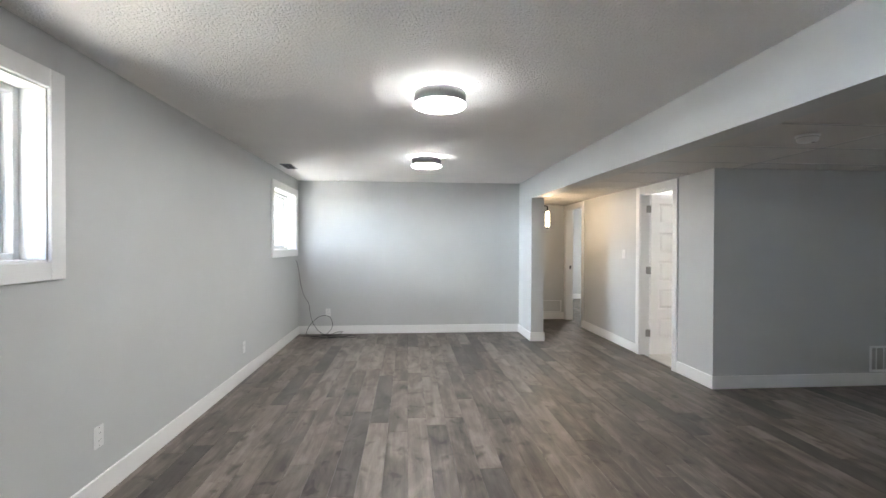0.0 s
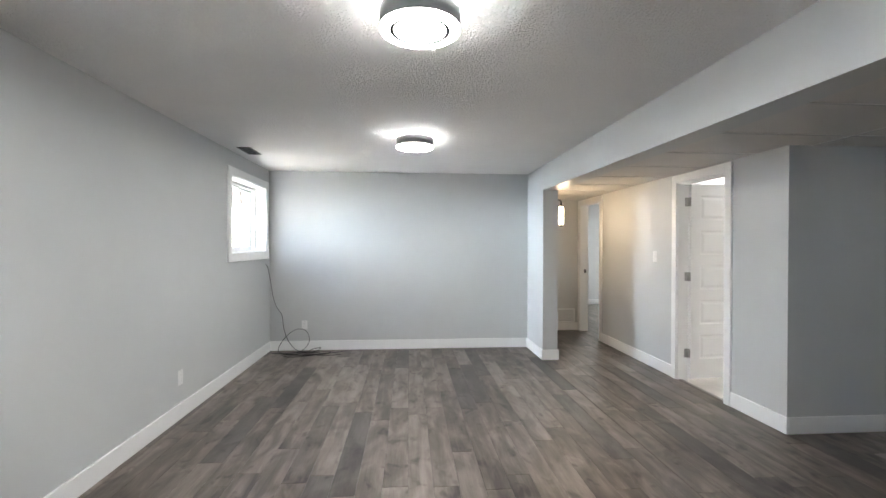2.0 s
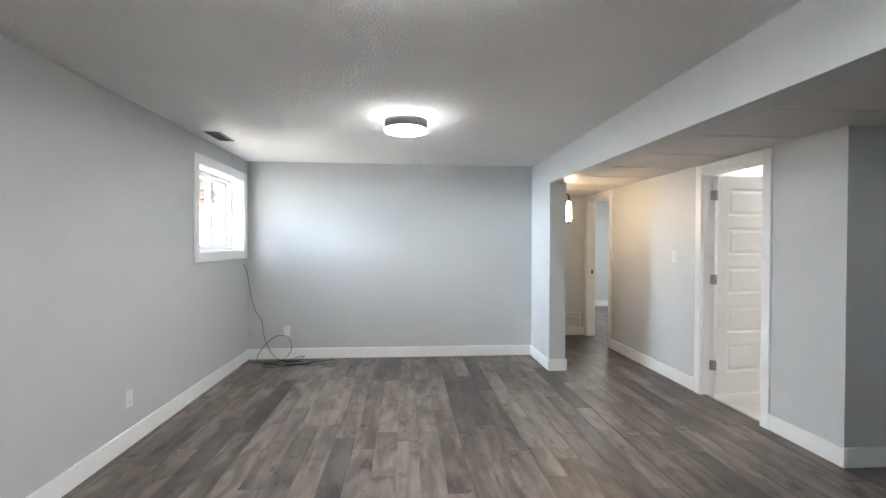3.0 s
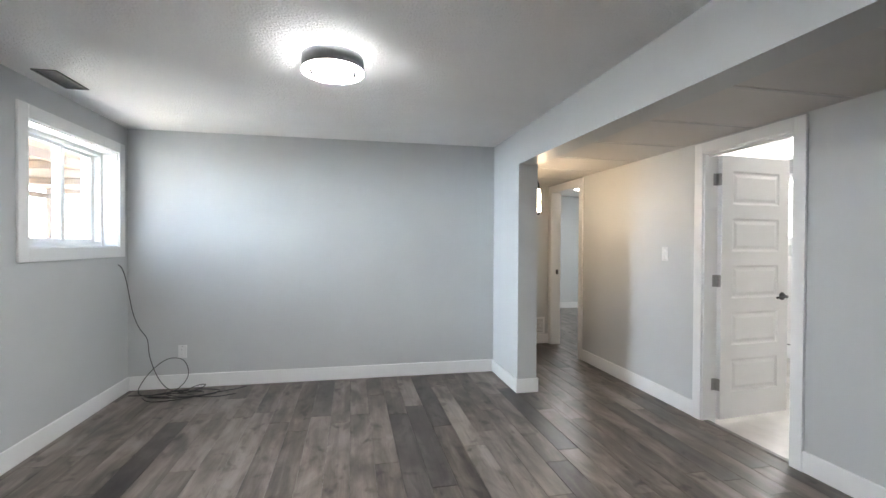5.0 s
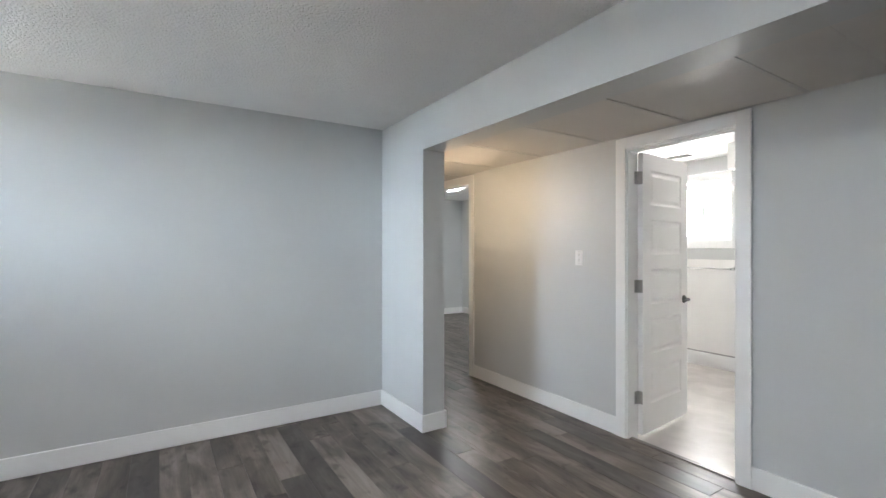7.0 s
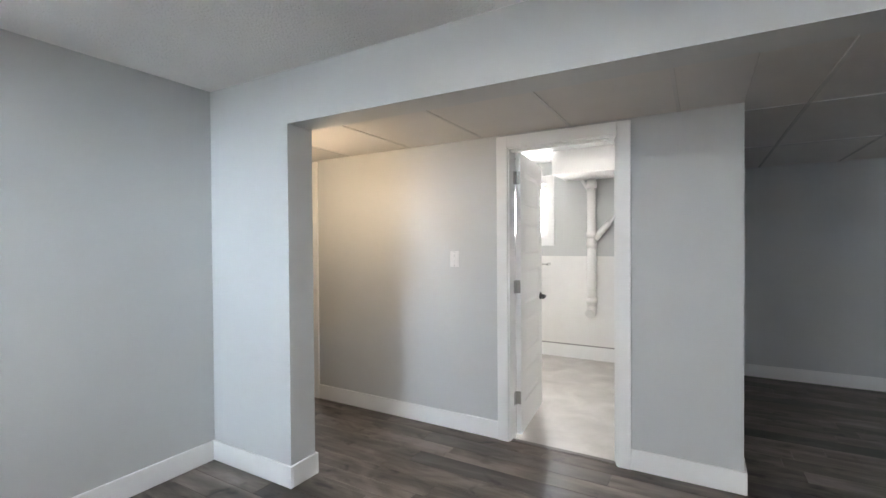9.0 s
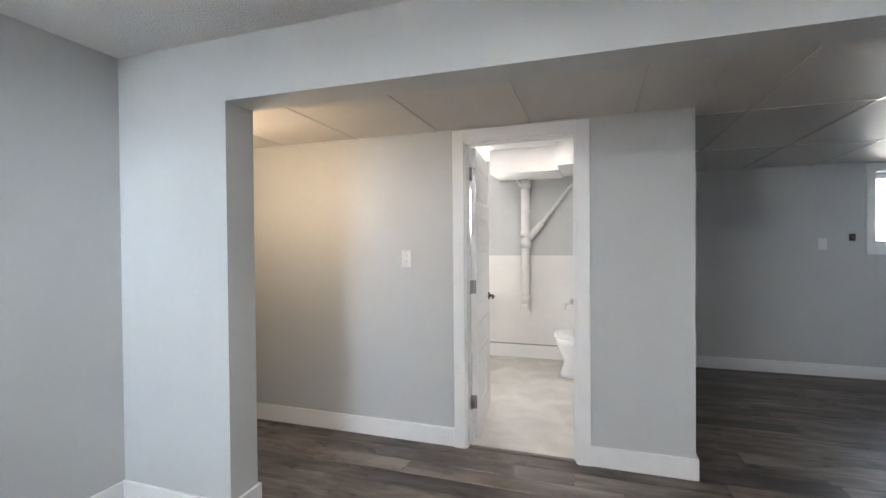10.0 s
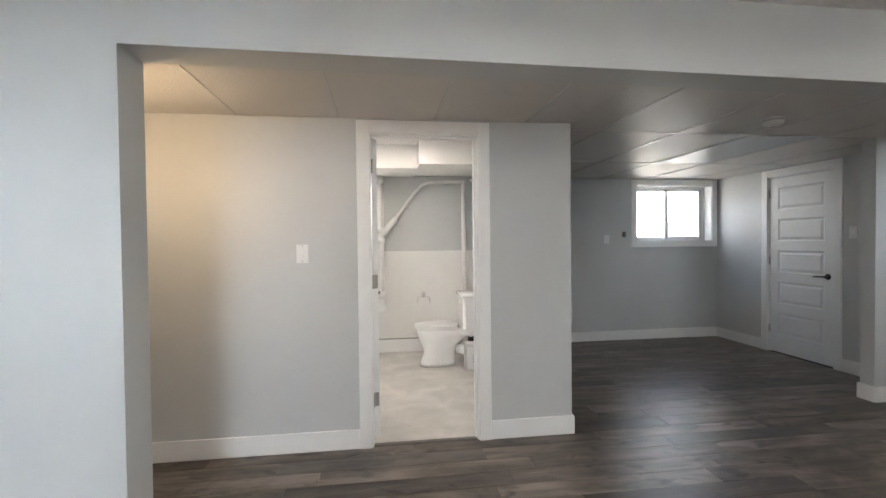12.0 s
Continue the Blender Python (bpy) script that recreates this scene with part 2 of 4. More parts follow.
def loft(rings, bm=None, cap=True):
    """Skins a stack of closed loops with the same number of points."""
    bm = bm or bmesh.new()
    made = [[bm.verts.new(p) for p in ring] for ring in rings]
    n = len(made[0])
    for a, b in zip(made, made[1:]):
        for i in range(n):
            bm.faces.new((a[i], a[(i + 1) % n], b[(i + 1) % n], b[i]))
    if cap:
        bm.faces.new(made[0])
        bm.faces.new(made[-1])
    return bm


def curve_points(pts, per=8):
    """A smooth line through the given points."""
    pts = [Vector(p) for p in pts]
    out = []
    for i in range(len(pts) - 1):
        p0, p1, p2, p3 = pts[max(i - 1, 0)], pts[i], pts[i + 1], pts[min(i + 2, len(pts) - 1)]
        for k in range(per):
            u = k / per
            out.append(0.5 * ((2 * p1) + (p2 - p0) * u + (2 * p0 - 5 * p1 + 4 * p2 - p3) * u * u + (3 * p1 - p0 - 3 * p2 + p3) * u ** 3))
    return out + [pts[-1]]


def tube(pts, radius, sides=10, bm=None):
    bm = bm or bmesh.new()
    pts = [Vector(p) for p in pts]
    rings, up = [], Vector((0.31, 0.22, 0.92))
    for i, p in enumerate(pts):
        d = (pts[min(i + 1, len(pts) - 1)] - pts[max(i - 1, 0)]).normalized()
        s = d.cross(up)
        if s.length < 1e-3:
            s = d.cross(Vector((1, 0, 0)))
        s.normalize()
        up = s.cross(d).normalized()
        rings.append([p + radius * (math.cos(2 * math.pi * k / sides) * s + math.sin(2 * math.pi * k / sides) * up) for k in range(sides)])
    return loft(rings, bm)


def wall(name, axis, c0, c1, a0, a1, z0, z1, holes=(), label="light grey painted wall", mat=None):
    """A wall between c0 and c1 across, running a0 to a1, with holes (a, b, low, high) right through it."""
    aa = sorted({a0, a1, *[v for h in holes for v in h[:2] if a0 < v < a1]})
    zz = sorted({z0, z1, *[v for h in holes for v in h[2:] if z0 < v < z1]})
    bm, cache = bmesh.new(), {}

    def vert(c, a, z):
        key = (round(c, 4), round(a, 4), round(z, 4))
        if key not in cache:
            cache[key] = bm.verts.new((c, a, z) if axis == "x" else (a, c, z))
        return cache[key]

    def solid(i, j):
        if not (0 <= i < len(aa) - 1 and 0 <= j < len(zz) - 1):
            return False
        a, z = (aa[i] + aa[i + 1]) / 2, (zz[j] + zz[j + 1]) / 2
        return not any(h[0] < a < h[1] and h[2] < z < h[3] for h in holes)

    for i in range(len(aa) - 1):
        for j in range(len(zz) - 1):
            if not solid(i, j):
                continue
            p, q, u, w = aa[i], aa[i + 1], zz[j], zz[j + 1]
            for c in (c0, c1):
                bm.faces.new([vert(c, p, u), vert(c, q, u), vert(c, q, w), vert(c, p, w)])
            for di, dj, e in ((-1, 0, ((p, u), (p, w))), (1, 0, ((q, u), (q, w))), (0, -1, ((p, u), (q, u))), (0, 1, ((p, w), (q, w)))):
                if not solid(i + di, j + dj):
                    (a, z), (a2, z2) = e
                    bm.faces.new([vert(c0, a, z), vert(c1, a, z), vert(c1, a2, z2), vert(c0, a2, z2)])
    return structure(name, bm, mat or WALL, label, "wall")


# ---- plan ----
XW, XE, YN, YS = -1.56, 5.57, 6.88, -1.6      # inner faces: west, east, far wall of the long room, wall behind
BX0, BX1, BEAM = 1.84, 2.02, 2.035            # beam and stub
XD0, XD1 = 2.99, 3.10                         # hall wall with the doors
YR0, YR1 = 3.99, 4.10                         # wall between the bathroom and the side room
CEIL, DROP, BATHTOP, BATHFLOOR = 2.33, 2.10, 2.36, -0.03
YH = 8.02                                     # end of the hall
YD3 = 0.80                                    # wall with the closed door
DOOR_H = 2.02
BATH_DOOR, HALL_DOOR, SIDE_DOOR = (4.623, 5.343), (7.19, 7.945), (3.975, 4.77)
WIN_A, WIN_B = (1.03, 2.155, 1.28, 2.085), (5.61, 6.72, 1.28, 2.085)
WIN_C, WIN_D = (0.875, 1.965, 1.275, 2.025), (5.835, 6.9, 1.41, 2.11)

# ---- setting ----
wall("wall_west", "x", XW - 0.28, XW, YS - 0.12, YN + 0.12, -0.1, 2.6, [WIN_A, WIN_B], "light grey painted outside wall with two windows")
wall("wall_north", "y", YN, YN + 0.12, XW, BX0, -0.1, 2.6, [], "light grey painted end wall of the long room")
wall("wall_south", "y", YS - 0.12, YS, XW, 3.15, -0.1, 2.6, [], "light grey painted wall closing the long room")
wall("wall_beam", "x", BX0, BX1, YS, YH, -0.1, 2.6, [(YS, 6.18, -0.1, BEAM)], "light grey painted bulkhead beam ending in a short stub wall")
for v in bpy.data.objects["wall_beam"].data.vertices:
    if v.co.y < 0 and v.co.z < 2.2:
        v.co.z -= 0.055                       # the beam sags a little towards the wall behind
wall("wall_hall", "x", XD0, XD1, YR0, YH + 0.12, -0.1, 2.6, [(*BATH_DOOR, -0.1, DOOR_H), (*HALL_DOOR, -0.1, DOOR_H)], "light grey painted hall wall with two door openings")
wall("wall_hall_end", "y", YH, YH + 0.12, BX0, XD0, -0.1, 2.6, [], "light grey painted end wall of the hall")
wall("wall_side_north", "y", YR0, YR1, XD1, XE, -0.1, 2.6, [], "grey painted partition wall of the side room")
wall("wall_side_south", "y", YD3 - 0.12, YD3, 3.26, XE, -0.1, 2.6, [(*SIDE_DOOR, -0.1, DOOR_H)], "grey painted wall with a closed white door")
wall("wall_side_stub", "x", 3.15, 3.26, YS - 0.12, 1.39, -0.1, 2.6, [], "grey painted partition end")
wall("wall_east", "x", XE, XE + 0.28, YD3 - 0.12, 11.2, -0.1, 2.6, [WIN_C, WIN_D], "grey painted outside wall with two windows")
wall("wall_bath_north", "y", 7.08, 7.19, XD1, XE, -0.1, 2.6, [], "grey painted bathroom partition")
wall("wall_room_west", "x", XD0, XD1, YH + 0.12, 11.2, -0.1, 2.6, [], "light grey painted bedroom wall")
wall("wall_room_north", "y", 11.05, 11.2, XD1, XE, -0.1, 2.6, [], "blue-grey painted bedroom end wall")
wall("wall_closet", "y", YD3 - 0.72, YD3 - 0.66, 3.26, XE + 0.28, -0.1, 2.6, [], "plain wall behind the closed door")
structure("ceiling", box(XW, BX0, YS, YN, CEIL, CEIL + 0.1), STIPPLE, "white sprayed stipple ceiling", "ceiling")
structure("ceiling_bath", box(XD1, XE, YR1, 7.08, BATHTOP, BATHTOP + 0.1), BATHCEIL, "smooth white bathroom ceiling", "ceiling")
structure("ceiling_room", box(XD1, XE, 7.19, 11.05, CEIL, CEIL + 0.1), STIPPLE, "white bedroom ceiling", "ceiling")
structure("upper_floor", box(XW - 0.28, XE + 0.28, YS - 0.12, 11.2, 2.6, 2.75), SIDING, "plain floor slab over the basement", "slab")

# dropped ceiling: tiles a little above the bars that carry them
GX, GY = [1.95 + 1.22 * i for i in range(4)], [-1.8 + 0.61 * i for i in range(17)]
bm, bars = bmesh.new(), bmesh.new()
for x0, x1, y0, y1 in ((BX1, XD0, YR0, YH), (BX1, XE, YD3, YR0), (BX1, 3.15, YS, YD3)):
    xs = [x0] + [g for g in GX if x0 + 0.05 < g < x1 - 0.05] + [x1]
    ys = [y0] + [g for g in GY if y0 + 0.05 < g < y1 - 0.05] + [y1]
    for a, b in zip(xs, xs[1:]):
        for c, d in zip(ys, ys[1:]):
            if abs(a - 3.17) < 0.02 and abs(c - 1.86) < 0.02:
                continue
            sag = random.uniform(0.0, 0.0025)
            add_box(bm, a + 0.001, b - 0.001, c + 0.001, d - 0.001, DROP + 0.002 + sag, DROP + 0.017)
    for g in xs[1:-1]:
        add_box(bars, g - 0.009, g + 0.009, y0, y1, DROP - 0.002, DROP + 0.02)
    for g in ys[1:-1]:
        for a, b in zip(xs, xs[1:]):
            add_box(bars, a + 0.0095, b - 0.0095, g - 0.009, g + 0.009, DROP - 0.0015, DROP + 0.02)
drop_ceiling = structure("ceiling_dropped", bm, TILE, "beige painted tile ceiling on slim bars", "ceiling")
part("grid_bars", bars, TBAR, drop_ceiling)


def baseboard(axis, c, side, a0, a1, h=0.125, z=0.0):
    """A square-edged board with a small round on its top edge, standing out from c towards side."""
    d = 0.015
    lo, hi = (c, c + d) if side > 0 else (c - d, c)
    bm = box(lo, hi, a0, a1, z + 0.001, z + h, 0.003, 1) if axis == "x" else box(a0, a1, lo, hi, z + 0.001, z + h, 0.003, 1)
    return structure("baseboard", bm, TRIM, "white painted baseboard along the wall", "baseboard")


CW = 0.07
baseboard("x", XW, 1, YS, YN)
baseboard("y", YN, -1, XW + 0.016, BX0 - 0.016)
baseboard("x", BX0, -1, 6.18 - 0.015, YN)
baseboard("y", 6.18, -1, BX0 + 0.001, BX1 - 0.001)
baseboard("x", BX1, 1, 6.18 - 0.015, YH)
baseboard("y", YH, -1, BX1 + 0.016, XD0)
baseboard("x", XD0, -1, BATH_DOOR[1] + CW, HALL_DOOR[0] - CW)
baseboard("x", XD0, -1, YR0 - 0.015, BATH_DOOR[0] - CW)
baseboard("y", YR0, -1, XD0 + 0.001, XE)
baseboard("x", XE, -1, YD3, YR0 - 0.016)
baseboard("y", YD3, 1, SIDE_DOOR[1] + CW, XE - 0.016)
baseboard("y", YD3, 1, 3.26, SIDE_DOOR[0] - CW)
baseboard("x", 3.15, -1, YS, 1.39)
baseboard("y", 1.39, 1, 3.135, 3.26)
baseboard("x", 3.26, 1, YD3 + 0.016, 1.405)
baseboard("y", 11.05, -1, XD1, XE)
baseboard("x", XE, -1, 7.19, 11.03)
baseboard("x", XE, -1, YR1, 7.08, 0.17, BATHFLOOR)
baseboard("y", YR1, 1, XD1, XE - 0.016, 0.17, BATHFLOOR)
baseboard("y", YS, 1, XW + 0.016, 3.13)


def door_trim(name, axis, c0, c1, a0, a1, top, faces, bottom=0.0):
    """Jamb lining with a stop, and flat casing on the named faces."""
    def bx(cl, ch, al, ah, zl, zh, bv=0.002):
        return box(cl, ch, al, ah, zl, zh, bv, 1) if axis == "x" else box(al, ah, cl, ch, zl, zh, bv, 1)
    frame_ob = tagged(new(name), "white painted door frame with flat casing", "door frame", "", "structure")
    j = 0.018
    for al, ah, zl, zh in ((a0 - 0.001, a0 + j, bottom, top), (a1 - j, a1 + 0.001, bottom, top), (a0 + j, a1 - j, top - j, top + 0.001)):
        part("jamb", bx(c0 - 0.002, c1 + 0.002, al, ah, zl, zh), TRIM, frame_ob)
    for c, s in faces:
        lo, hi = (c, c + 0.017) if s > 0 else (c - 0.017, c)
        part("casing", bx(lo, hi, a0 - CW, a0 + 0.008, bottom, top + CW), TRIM, frame_ob)
        part("casing", bx(lo, hi, a1 - 0.008, a1 + CW, bottom, top + CW), TRIM, frame_ob)
        part("casing", bx(lo, hi, a0 + 0.0085, a1 - 0.0085, top - 0.008, top + CW), TRIM, frame_ob)
    return frame_ob


bath_frame = door_trim("door_frame_1", "x", XD0, XD1, *BATH_DOOR, DOOR_H, [(XD0, -1), (XD1, 1)], BATHFLOOR)
for al, ah, zl, zh in ((BATH_DOOR[0] + 0.018, BATH_DOOR[0] + 0.03, 0, DOOR_H - 0.03), (BATH_DOOR[0] + 0.018, BATH_DOOR[1] - 0.018, DOOR_H - 0.03, DOOR_H - 0.018)):
    part("stop", box(XD0 + 0.03, XD0 + 0.066, al, ah, zl, zh), TRIM, bath_frame)
hall_frame = door_trim("door_frame_2", "x", XD0, XD1, *HALL_DOOR, DOOR_H, [(XD0, -1), (XD1, 1)])
side_frame = door_trim("door_frame_3", "y", YD3 - 0.12, YD3, *SIDE_DOOR, DOOR_H, [(YD3, 1)])
part("strike_plate", box(XD0 + 0.055, XD0 + 0.085, HALL_DOOR[1] - 0.022, HALL_DOOR[1] - 0.0165, 0.93, 0.99, 0.001, 1), BLACK, hall_frame, "black strike plate")


def window(name, xf, out, y0, y1, z0, z1, label, slide=0.5, c=0.082, latches=(0.36,)):
    """A vinyl slider set deep in the wall: liner, picture-frame casing, frame, two sashes with panes, and a latch.
    xf is the wall's inner face; out is the way to the outside."""
    w = tagged(new(name), label, "window", "", "structure")
    def bx(u0, u1, ya, yb, za, zb, bv=0.003):
        p, q = sorted((xf + out * u0, xf + out * u1))
        return box(p, q, ya, yb, za, zb, bv, 1)
    l = 0.014
    for ya, yb, za, zb in ((y0 - c, y0 + 0.006, z0 - c, z1 + c), (y1 - 0.006, y1 + c, z0 - c, z1 + c), (y0 + 0.0065, y1 - 0.0065, z1 - 0.006, z1 + c), (y0 + 0.0065, y1 - 0.0065, z0 - c, z0 + 0.006)):
        part("casing", bx(-0.018, 0.0, ya, yb, za, zb), TRIM, w)
    for ya, yb, za, zb in ((y0 - 0.001, y0 + l, z0, z1), (y1 - l, y1 + 0.001, z0, z1), (y0 + l, y1 - l, z1 - l, z1 + 0.001), (y0 + l, y1 - l, z0 - 0.001, z0 + l)):
        part("liner", bx(0.0005, 0.2, ya, yb, za, zb, 0), TRIM, w)
    a, b, d, e, f = y0 + l, y1 - l, z0 + l, z1 - l, 0.03
    for ya, yb, za, zb in ((a, a + f, d, e), (b - f, b, d, e), (a + f, b - f, e - f, e), (a + f, b - f, d, d + f)):
        part("frame", bx(0.115, 0.2, ya, yb, za, zb), VINYL, w)
    mid = a + (b - a) * slide
    for n, (ya, yb, u) in enumerate(((a + f, mid + 0.024, 0.13), (mid - 0.024, b - f, 0.162))):
        s = part("sash", bx(u, u + 0.028, ya, ya + 0.046, d + f, e - f), VINYL, w)
        part("sash_rail", bx(u, u + 0.028, yb - 0.046, yb, d + f, e - f), VINYL, s)
        part("sash_rail", bx(u, u + 0.028, ya + 0.046, yb - 0.046, e - f - 0.026, e - f), VINYL, s)
        part("sash_rail", bx(u, u + 0.028, ya + 0.046, yb - 0.046, d + f, d + f + 0.026), VINYL, s)
        pane = part("pane", bx(u + 0.012, u + 0.016, ya + 0.044, yb - 0.044, d + f + 0.024, e - f - 0.024, 0), GLASS, s)
        pane.visible_shadow = False
    for za in latches:
        za += d
        part("latch", bx(0.115, 0.13, mid - 0.002, mid + 0.014, za - 0.03, za + 0.03), VINYL, w, "white plastic latch")
    return w


window("window_1", XW, -1, *WIN_A, "white vinyl slider window with flat white casing")
window("window_2", XW, -1, *WIN_B, "white vinyl slider window beside the room's corner", 0.54)
window("window_3", XE, 1, *WIN_C, "white vinyl slider window under the dropped ceiling", 0.52, 0.065, (0.2, 0.5))
window("window_4", XE, 1, *WIN_D, "white vinyl slider window in the bathroom", 0.36)

# ---- outside ----
bm = bmesh.new()
for x0, x1, y0, y1 in ((-60, XW - 0.28, -60, 60), (XE + 0.28, 60, -60, 60), (XW - 0.28, XE + 0.28, -60, YS - 0.12), (XW - 0.28, XE + 0.28, 11.2, 60)):
    bm.faces.new([bm.verts.new(p) for p in ((x0, y0, 1.02), (x1, y0, 1.02), (x1, y1, 1.02), (x0, y1, 1.02))])
structure("ground", bm, GROUND, "pale gravel yard outside the windows", "ground")
# unseen dark slab, added so less sunlight bounces into the side room
structure("bounce_damper", box(XE + 0.29, 40, -20, 3.4, 1.0, 1.03), DAMPER, "dark grey ground slab added outside the side window to cut bounced light", "ground")
# unseen west sheet: narrow and brightest, added to shape the window light indoors
for nm, p, q, color, strength in (("glow_sheet_west", (-14, 1), (-14, 6.5), (0.74, 0.87, 1.0), SHEET_WEST), ("backdrop_north_west", (-14, 6.6), (-14, 24), (0.8, 0.9, 1.0), SHEET_WEST * 0.35), ("backdrop_south", (-14, 0.9), (-1, -27), (0.8, 0.9, 1.0), SHEET_SOUTH), ("backdrop_east", (14, -22), (14, 24), (0.92, 0.97, 1.0), SKY_EAST)):
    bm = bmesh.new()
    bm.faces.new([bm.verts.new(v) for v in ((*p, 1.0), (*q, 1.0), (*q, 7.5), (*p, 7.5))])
    structure(nm, bm, glow(nm, color, strength), "glowing sheet standing in for the bright distance", "sky")


def carport(y0, y1, label):
    """An open wooden roof on posts: boards, joists, two beams."""
    c = thing("carport", -6.0, y0, 1.02, label, "carport", "carports in the side yard")
    n = y1 - y0
    for i in range(28):
        x = 2.1 - 0.146 * i
        part("board", box(x - 0.14, x, 0, n, 1.78, 1.805), WOOD, c)
    for k in range(int(n / 2) + 1):
        y = 0.1 + k * (n - 0.2) / int(n / 2)
        part("joist", box(-1.98, 2.09, y - 0.02, y + 0.02, 1.64, 1.779), WOOD, c)
    for x in (-1.9, 2.0):
        part("beam", box(x - 0.045, x + 0.045, 0, n, 1.5, 1.639), WOOD, c)
        for k in range(3):
            y = 0.1 + k * (n - 0.2) / 2
            part("post", box(x - 0.05, x + 0.05, y - 0.05, y + 0.05, 0, 1.499), WOOD, c)


# the southern roof is added to block high sky light from the windows
carport(-8.0, 5.4, "brown wooden roof added over the side yard to cut high sky light")
carport(9.3, 17.0, "brown wooden carport roof seen through the corner window")
unit = thing("condenser", 8.6, -1.1, 1.03, "grey outdoor unit standing on the gravel", "outdoor unit")
part("cabinet", box(-0.35, 0.35, -0.4, 0.4, 0.05, 0.62, 0.02), CONDENSER, unit)
for sy in (-0.3, 0.3):
    part("foot", box(-0.3, 0.3, sy - 0.04, sy + 0.04, 0, 0.05), CONDENSER, unit)


# ---- doors ----
def door_leaf(w, h, t, panels=5):
    """A moulded door with wide raised panels, hinged at its origin, running along +x, its faces at y = 0 and y = t."""
    bm = bmesh.new()
    side, top, low, gap = 0.105, 0.115, 0.2, 0.108
    ph = (h - top - low - gap * (panels - 1)) / panels
    zs = [0.0]
    for k in range(panels):
        z = low + k * (ph + gap)
        zs += [z, z + ph]
    zs.append(h)
    xs = [0.0, side, w - side, w]
    for face, inward in ((0.0, 1), (t, -1)):
        for i in range(3):
            for j in range(len(zs) - 1):
                x0, x1, z0, z1 = xs[i], xs[i + 1], zs[j], zs[j + 1]
                loops = [(x0, x1, z0, z1, face)]
                if i == 1 and j % 2 == 1:
                    for inset, deep in ((0.006, 0.006), (0.014, 0.009), (0.022, 0.009), (0.044, 0.002)):
                        loops.append((x0 + inset, x1 - inset, z0 + inset, z1 - inset, face + inward * deep))
                rings = [[bm.verts.new(p) for p in ((a, y, c), (b, y, c), (b, y, d), (a, y, d))] for a, b, c, d, y in loops]
                for p, q in zip(rings, rings[1:]):
                    for k in range(4):
                        bm.faces.new((p[k], p[(k + 1) % 4], q[(k + 1) % 4], q[k]))
                bm.faces.new(rings[-1])
    for (xa, za), (xb, zb) in (((0, 0), (w, 0)), ((w, 0), (w, h)), ((w, h), (0, h)), ((0, h), (0, 0))):
        bm.faces.new([bm.verts.new(p) for p in ((xa, 0, za), (xb, 0, zb), (xb, t, zb), (xa, t, za))])
    bmesh.ops.remove_doubles(bm, verts=bm.verts, dist=1e-5)
    return bm


def lever(parent, x, z, y, s, way):
    """Black lever on a round rose; s is the side it stands out to, way the end it points to."""
    rose = lathe([(0, 0), (0.03, 0), (0.031, 0.006), (0.026, 0.011), (0.012, 0.012), (0.011, 0.045), (0, 0.045)], 28)
    bmesh.ops.transform(rose, matrix=pose(x, y, z, -90 * s, 0, 0), verts=rose.verts)
    handle = part("door_handle", rose, BLACK, parent, "black lever handle", True)
    arm = tube([(x, y + s * 0.04, z), (x + way * 0.02, y + s * 0.047, z), (x + way * 0.06, y + s * 0.05, z - 0.001), (x + way * 0.115, y + s * 0.048, z - 0.005)], 0.0085, 10)
    part("lever", arm, BLACK, handle, "", True)


def hinge(parent, x, y, z):
    bm = lathe([(0, -0.045), (0.007, -0.045), (0.007, 0.045), (0, 0.045)], 12, at=(x, y, z))
    h = part("hinge", bm, NICKEL, parent, "satin nickel hinge", True)
    return h


leaf = thing("door_1", XD1 + 0.001, BATH_DOOR[1] - 0.0185, 0.0, "white five-panel door standing open into the bathroom", "door", "", "structure", rz=5.5)
part("door_leaf", door_leaf(0.685, 1.985, 0.036), DOORPAINT, leaf).location = (0.0, -0.038, 0.012)
lever(leaf, 0.685 - 0.065, 0.925, -0.038, -1, -1)
lever(leaf, 0.685 - 0.065, 0.925, -0.002, 1, -1)
part("latch_plate", box(0.6845, 0.687, -0.029, -0.009, 0.89, 0.96), NICKEL, leaf)
for z in (0.27, 1.055, 1.82):
    h = hinge(leaf, -0.005, -0.004, z)
    part("hinge_leaf", box(-0.042, -0.006, 0.0, 0.0025, z - 0.045, z + 0.045, 0.001, 1), NICKEL, h)
    part("hinge_leaf", box(-0.0025, 0.0003, -0.035, -0.005, z - 0.045, z + 0.045, 0.001, 1), NICKEL, h)
closed = thing("door_3", SIDE_DOOR[1] - 0.022, YD3 - 0.004, 0.0, "closed white five-panel door with a black lever", "door", "", "structure", rz=180)
part("door_leaf", door_leaf(SIDE_DOOR[1] - SIDE_DOOR[0] - 0.044, 1.985, 0.036), DOORPAINT, closed).location = (0, 0.008, 0.012)
lever(closed, SIDE_DOOR[1] - SIDE_DOOR[0] - 0.044 - 0.065, 0.915, 0.008, -1, -1)
for z in (0.27, 1.055, 1.82):
    hinge(closed, -0.003, 0.003, z)

# ---- floor lying under the planks, and the bathroom slab ----
structure("floor_bath", box(XD0 + 0.05, XE, YR1, 7.08, BATHFLOOR - 0.1, BATHFLOOR), CONCRETE, "pale mottled concrete bathroom floor", "floor")
